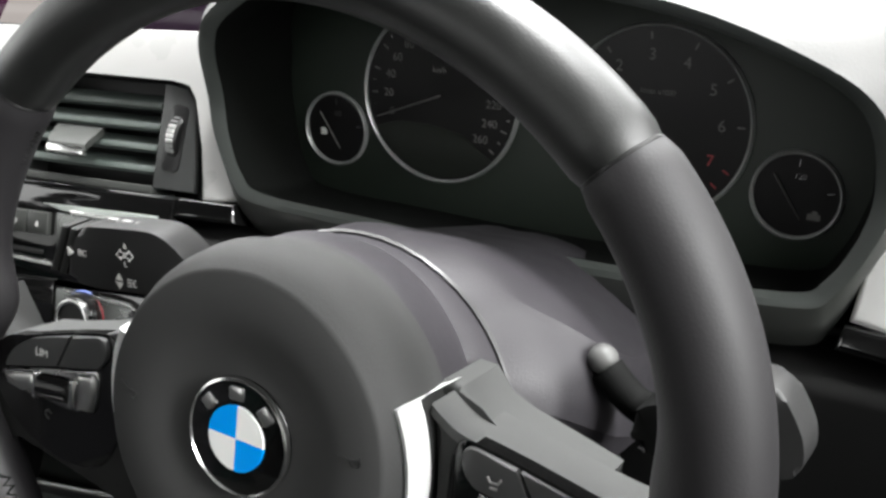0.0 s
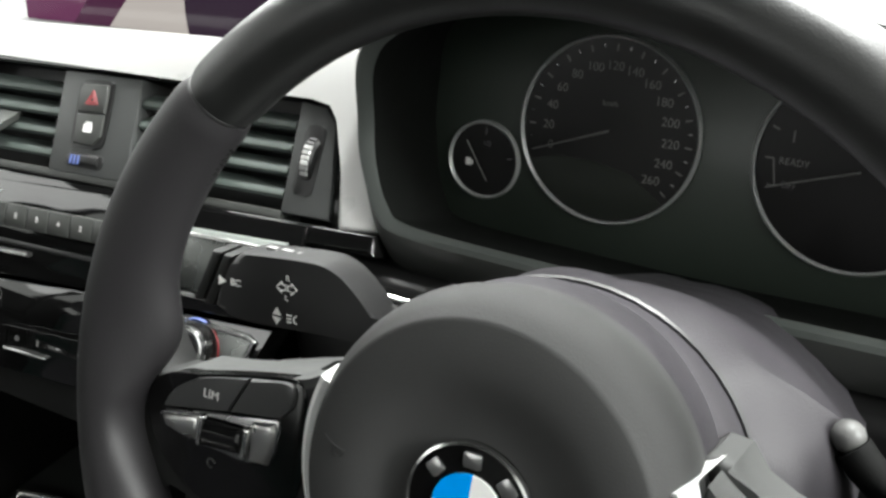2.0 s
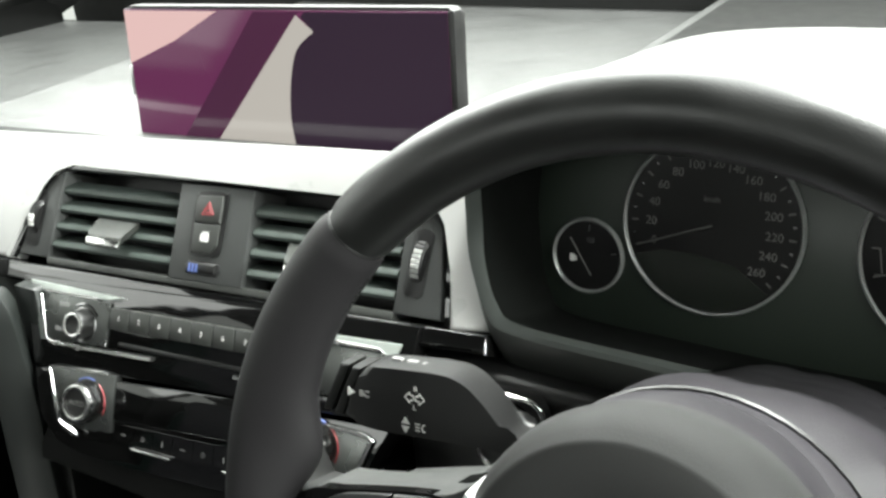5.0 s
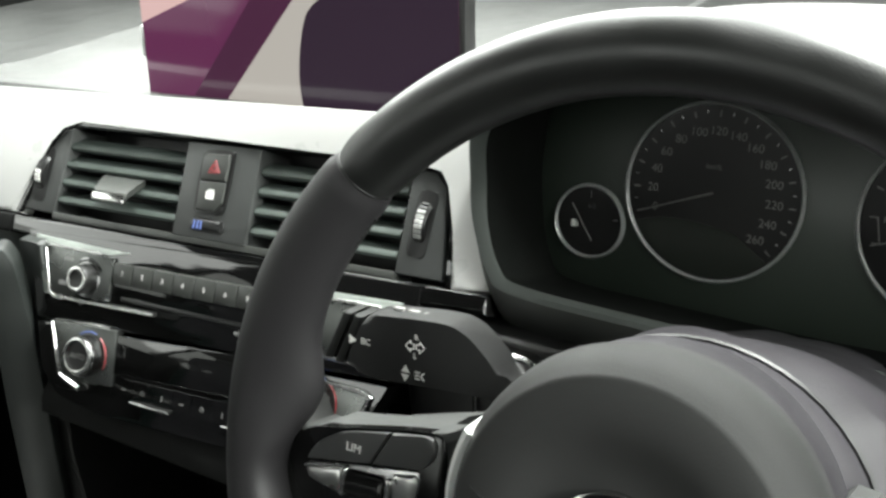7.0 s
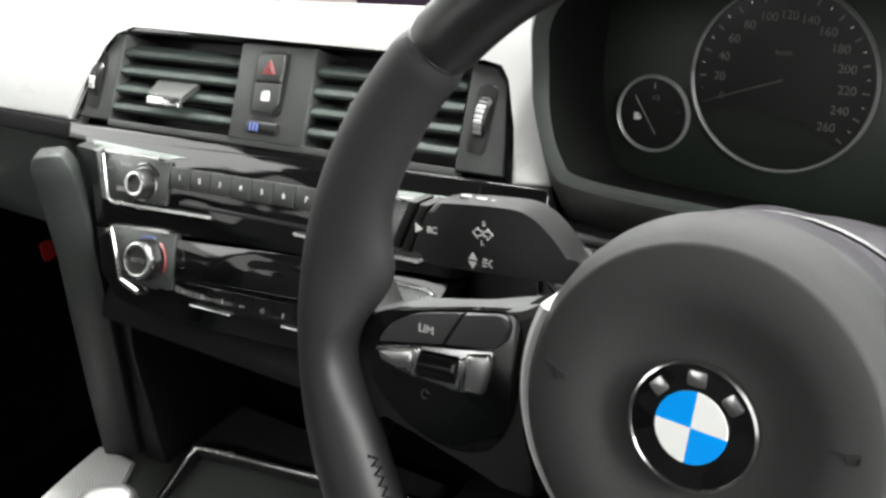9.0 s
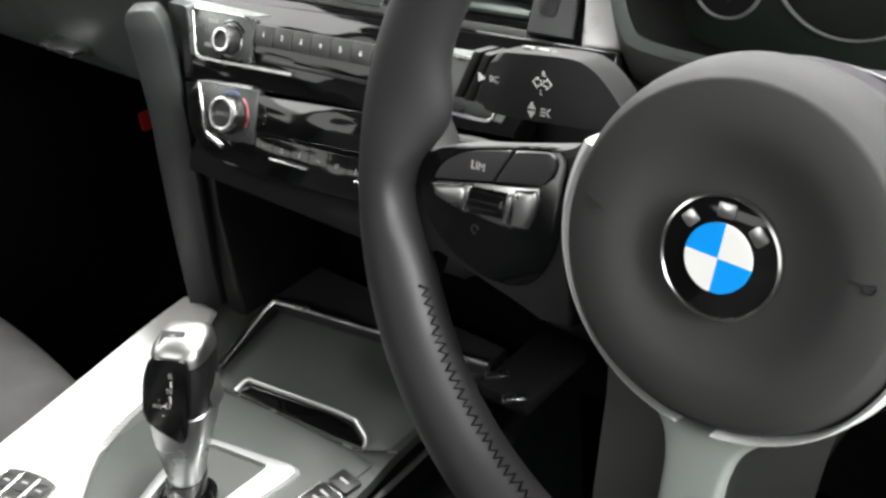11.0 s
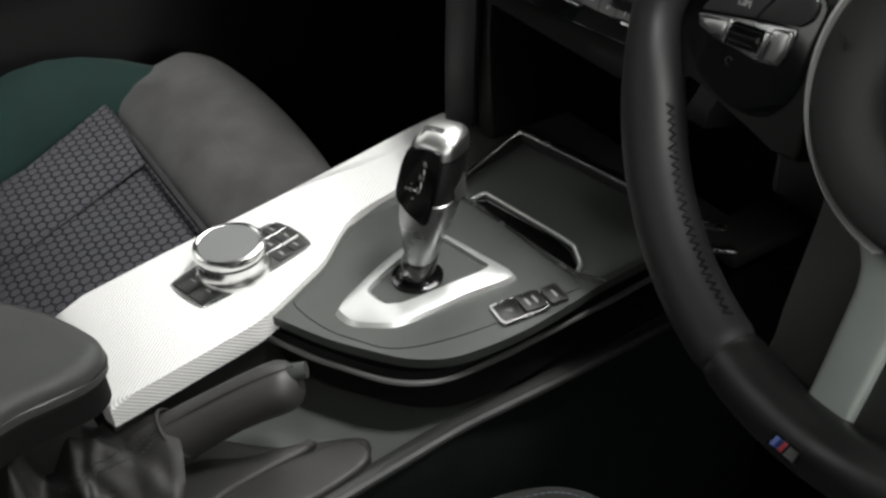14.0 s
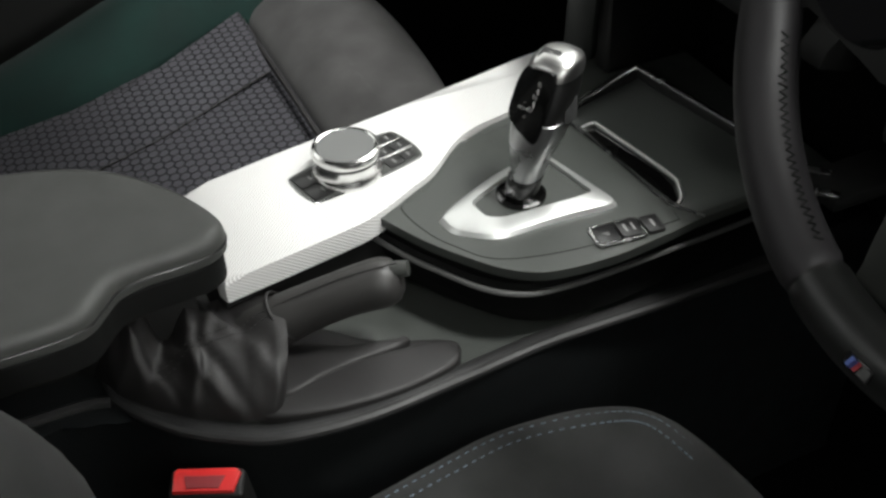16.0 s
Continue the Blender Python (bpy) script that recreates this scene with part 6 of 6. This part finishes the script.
# ---- seats ----
def padded(x0, x1, y0, y1, z0, z1, r, crown, corner=0.05):
    """A cushion with rounded sides and a crowned top."""
    out = rounded(x0, x1, y0, y1, min(corner, (x1 - x0) / 2.2, (y1 - y0) / 2.2), 10)
    cx, cy = (x0 + x1) / 2, (y0 + y1) / 2
    hx, hy = (x1 - x0) / 2, (y1 - y0) / 2
    rings = []

    def at(ins, z):
        return [Vector((cx + (x - cx) * (hx - ins) / hx, cy + (y - cy) * (hy - ins) / hy, z)) for x, y in out]
    rings.append(at(0.012, z0))
    rings.append(at(0.0, z0 + 0.012))
    for k in range(7):
        q = radians(15 * k)
        rings.append(at(r * (1 - math.cos(q)), z1 - r + r * math.sin(q)))
    m = min(hx, hy)
    for k in range(1, 7):
        ins = r + (m - r) * (k / 6) * 0.985
        rings.append(at(ins, z1 + crown * (1 - (1 - k / 6) ** 2)))
    return loft(rings)


def seat(name, cx, y_front, lift, back, label, bolsters, side=0.352):
    tip = Matrix.Translation((cx, y_front, 0.32 + lift)) @ pose(0, 0, 0, 10) @ Matrix.Translation((0, 0, -0.32))
    s = thing(name, tip, label, "car seat")
    part("base", box(-0.20, 0.20, -0.46, -0.06, 0.06, 0.20, 0.03), PLASTIC, s, "black seat base")
    pad = curve2([(-0.205, -0.146), (-0.232, -0.141), (-0.246, -0.118), (-0.258, -0.058), (-0.248, -0.018), (-0.189, 0.006), (-0.065, 0.013), (0.080, 0.003), (0.170, -0.020), (0.222, -0.066), (0.225, -0.143), (0.10, -0.146), (-0.10, -0.146)], 6, True)
    part("thigh_pad", pillow(pad, 0.19, 0.328, 0.036, 0.010), ALCANTARA, s, "grey suede thigh pad")
    part("cushion", padded(-0.190, 0.185, -0.52, -0.128, 0.17, 0.312, 0.02, 0.006), CLOTH, s, "blue-grey honeycomb cloth cushion")
    rows = []
    for k in range(9):
        t = k / 8
        inner, outer = Vector((-0.062 + 0.042 * t, -0.146 - 0.142 * t, 0.3190)), Vector((-0.200 + 0.074 * t, -0.146 - 0.160 * t, 0.327))
        rows.append([inner.lerp(outer, i / 6) + Vector((0, 0, 0.0015 * math.sin(math.pi * i / 6) + 0.0008)) for i in range(7)])
    part("side_wing", loft(rows, cap=False, closed=False), CLOTH, s, "honeycomb cloth wing rising to the bolster")
    rear = []
    for k in range(7):
        t = k / 6
        inner, outer = rows[-1][0] + Vector((0.030 * t, -0.21 * t, 0)), rows[-1][-1] + Vector((-0.016 * t, -0.21 * t, 0))
        rear.append([inner.lerp(outer, i / 6) + Vector((0, 0, 0.0015 * math.sin(math.pi * i / 6))) for i in range(7)])
    part("side_cloth", loft(rear, cap=False, closed=False), CLOTH, s, "honeycomb cloth behind the wing")
    part("wing_seam", tube([r[0] + Vector((0, 0, 0.0002)) for r in rows + rear[1:]], 0.0007, 6), BOOT, s, "dark sewn seam")
    for sx in (-1, 1):
        x0, x1 = (-0.300, -0.180) if sx < 0 else (0.168, 0.250)
        rings = []
        for k in range(15):
            t = k / 14
            y = -0.56 + 0.53 * t
            top = (side - 0.055 * max(0, 1 - t / 0.6) if sx < 0 else 0.325) - 0.09 * max(0, (t - 0.60) / 0.40) ** 2
            xi = x1 - 0.012 + 0.12 * max(0, 0.71 - t) if sx < 0 else x1
            wd = (xi - x0) / 2 * math.sqrt(max(0.02, 1 - max(0, (t - 0.75) / 0.25) ** 2.5))
            cx = (x0 + xi) / 2 + (0.045 * max(0, (t - 0.72) / 0.28) ** 1.5 if sx < 0 else 0)
            rings.append([Vector((cx + wd * a, y, 0.17 + (top - 0.17) * h)) for a, h in ((-1, 0), (-1.02, 0.45), (-0.95, 0.72), (-0.72, 0.92), (-0.3, 1.0), (0.2, 0.985), (0.6, 0.90), (0.9, 0.74), (1, 0.5), (1, 0))])
        part("bolster", loft(rings), bolsters, s, "dark suede side bolster")
    part("seam", tube([(-0.196, -0.146, 0.318), (-0.17, -0.147, 0.3225), (0.18, -0.147, 0.3225), (0.215, -0.146, 0.312)], 0.0030, 6), BOOT, s, "dark sewn seam")
    bm_pose = Matrix.Translation((0, back, 0.68)) @ pose(0, 0, 0, 98, 0, 0)
    part("backrest", moved(padded(-0.24, 0.23, -0.30, 0.34, 0.0, 0.10, 0.04, 0.01), bm_pose), CLOTH, s, "cloth backrest")
    for sx in (-1, 1):
        x0, x1 = (-0.275, -0.19) if sx < 0 else (0.18, 0.265)
        part("back_bolster", moved(padded(x0, x1, -0.30, 0.20, 0.0, 0.15, 0.045, 0.005), bm_pose), bolsters, s, "suede backrest bolster")
    part("headrest", padded(-0.13, 0.13, back - 0.14, back - 0.03, 1.04, 1.17, 0.04, 0.005), ALCANTARA, s, "padded headrest")
    return s


def seat_details():
    seat("passenger_seat", -0.735, 0.030, 0.012, -0.64, "grey suede and honeycomb cloth sports passenger seat", BOLSTER, 0.385)
    d = thing("driver_seat", None, "dark grey suede driver's seat with pale double stitching", "car seat")
    part("base", box(-0.19, 0.19, -0.48, -0.08, 0.04, 0.20, 0.03), PLASTIC, d, "black seat base")
    out = curve2([(-0.200, -0.56), (-0.207, -0.40), (-0.212, -0.30), (-0.219, -0.237), (-0.228, -0.178), (-0.234, -0.119), (-0.222, -0.042), (-0.188, 0.004), (-0.11, 0.024), (0, 0.028), (0.10, 0.016), (0.18, -0.02), (0.215, -0.10), (0.215, -0.30), (0.205, -0.56), (0, -0.57)], 5, True)
    part("cushion", pillow(out, 0.17, 0.311, 0.040, 0.003), SUEDE_DARK, d, "dark grey suede cushion")
    for ins in (0.022, 0.034):
        pts = curve([(-0.212 + ins, -0.30, 0), (-0.219 + ins, -0.237, 0), (-0.228 + ins, -0.178, 0), (-0.234 + ins, -0.119, 0), (-0.222 + ins, -0.046 - 0.3 * ins, 0), (-0.192 + 0.6 * ins, 0.000 - 0.8 * ins, 0), (-0.13, 0.018 - ins, 0)], 16)
        for p, q in zip(pts[::2], pts[1::2]):
            z = 0.2712 + math.sqrt(max(0, 0.040 ** 2 - (0.040 - min(0.04, ins)) ** 2))
            part("stitch", moved(box(-0.0017, 0.0017, -0.0003, 0.0003, -0.0004, 0.0005, 0), Matrix.Translation(Vector((p.x, p.y, z))) @ (q - p).to_track_quat("X", "Z").to_matrix().to_4x4()), THREAD, d)
    part("backrest", moved(padded(-0.20, 0.20, -0.30, 0.34, 0.0, 0.10, 0.04, 0.01), Matrix.Translation((0, -0.66, 0.66)) @ pose(0, 0, 0, 104)), CLOTH, d, "cloth backrest")
    for sx in (-1, 1):
        pts = curve([(0.207 * sx, -0.465, 0.22), (0.212 * sx, -0.455, 0.33), (0.212 * sx, -0.470, 0.425), (0.20 * sx, -0.560, 0.58), (0.19 * sx, -0.67, 0.80)], 5)
        part("back_bolster", tube(pts, lambda t: 0.058 * math.sqrt(max(0.05, 1 - (2 * t - 1) ** 6)), 20), SUEDE_DARK, d, "dark suede backrest bolster")
    part("headrest", padded(-0.13, 0.13, -0.88, -0.78, 1.00, 1.14, 0.04, 0.005), ALCANTARA, d, "padded headrest")


def belt_buckle():
    b = thing("seat_belt_buckle", pose(-0.247, -0.334, 0.330, 14, 0, 66), "bright red seat belt buckle button beside driver's seat", "belt buckle")
    part("body", box(-0.026, 0.026, -0.011, 0.011, -0.10, 0.0, 0.004, 3), PLASTIC, b, "black buckle body")
    part("button", prism([(-0.0215, -0.008), (0.0195, -0.008), (0.0235, 0.006), (0.020, 0.009), (-0.020, 0.009), (-0.022, 0.006)], -0.006, 0.004, 0.0015), RED, b, "red release button")
    part("insert", prism([(-0.012, -0.006), (0.010, -0.006), (0.0135, 0.003), (-0.0145, 0.003)], 0.003, 0.0050, 0.0006), RED_PRINT, b, "paler red centre")


def door_marker():
    m = thing("door_marker", pose(-1.131, 0.448, 0.286), "small red reflector on the far door", "reflector")
    part("lens", moved(prism(rounded(-0.009, 0.009, -0.014, 0.014, 0.004), 0, 0.006, 0.002), pose(0, 0, 0, 90, 0, 90)), RED, m, "red lens")


dashboard()
centre_vent()
radio_panel()
climate_panel()
instrument_cluster()
steering_wheel()
steering_column()
stalk("indicator_stalk", -1, "flat black indicator stalk with white symbols")
stalk("wiper_stalk", 1, "black wiper stalk with white printed symbols")
start_button()
display_screen()
console()
gear_selector()
mode_switches()
menu_controller()
handbrake()
armrest()
seat_details()
belt_buckle()
door_marker()
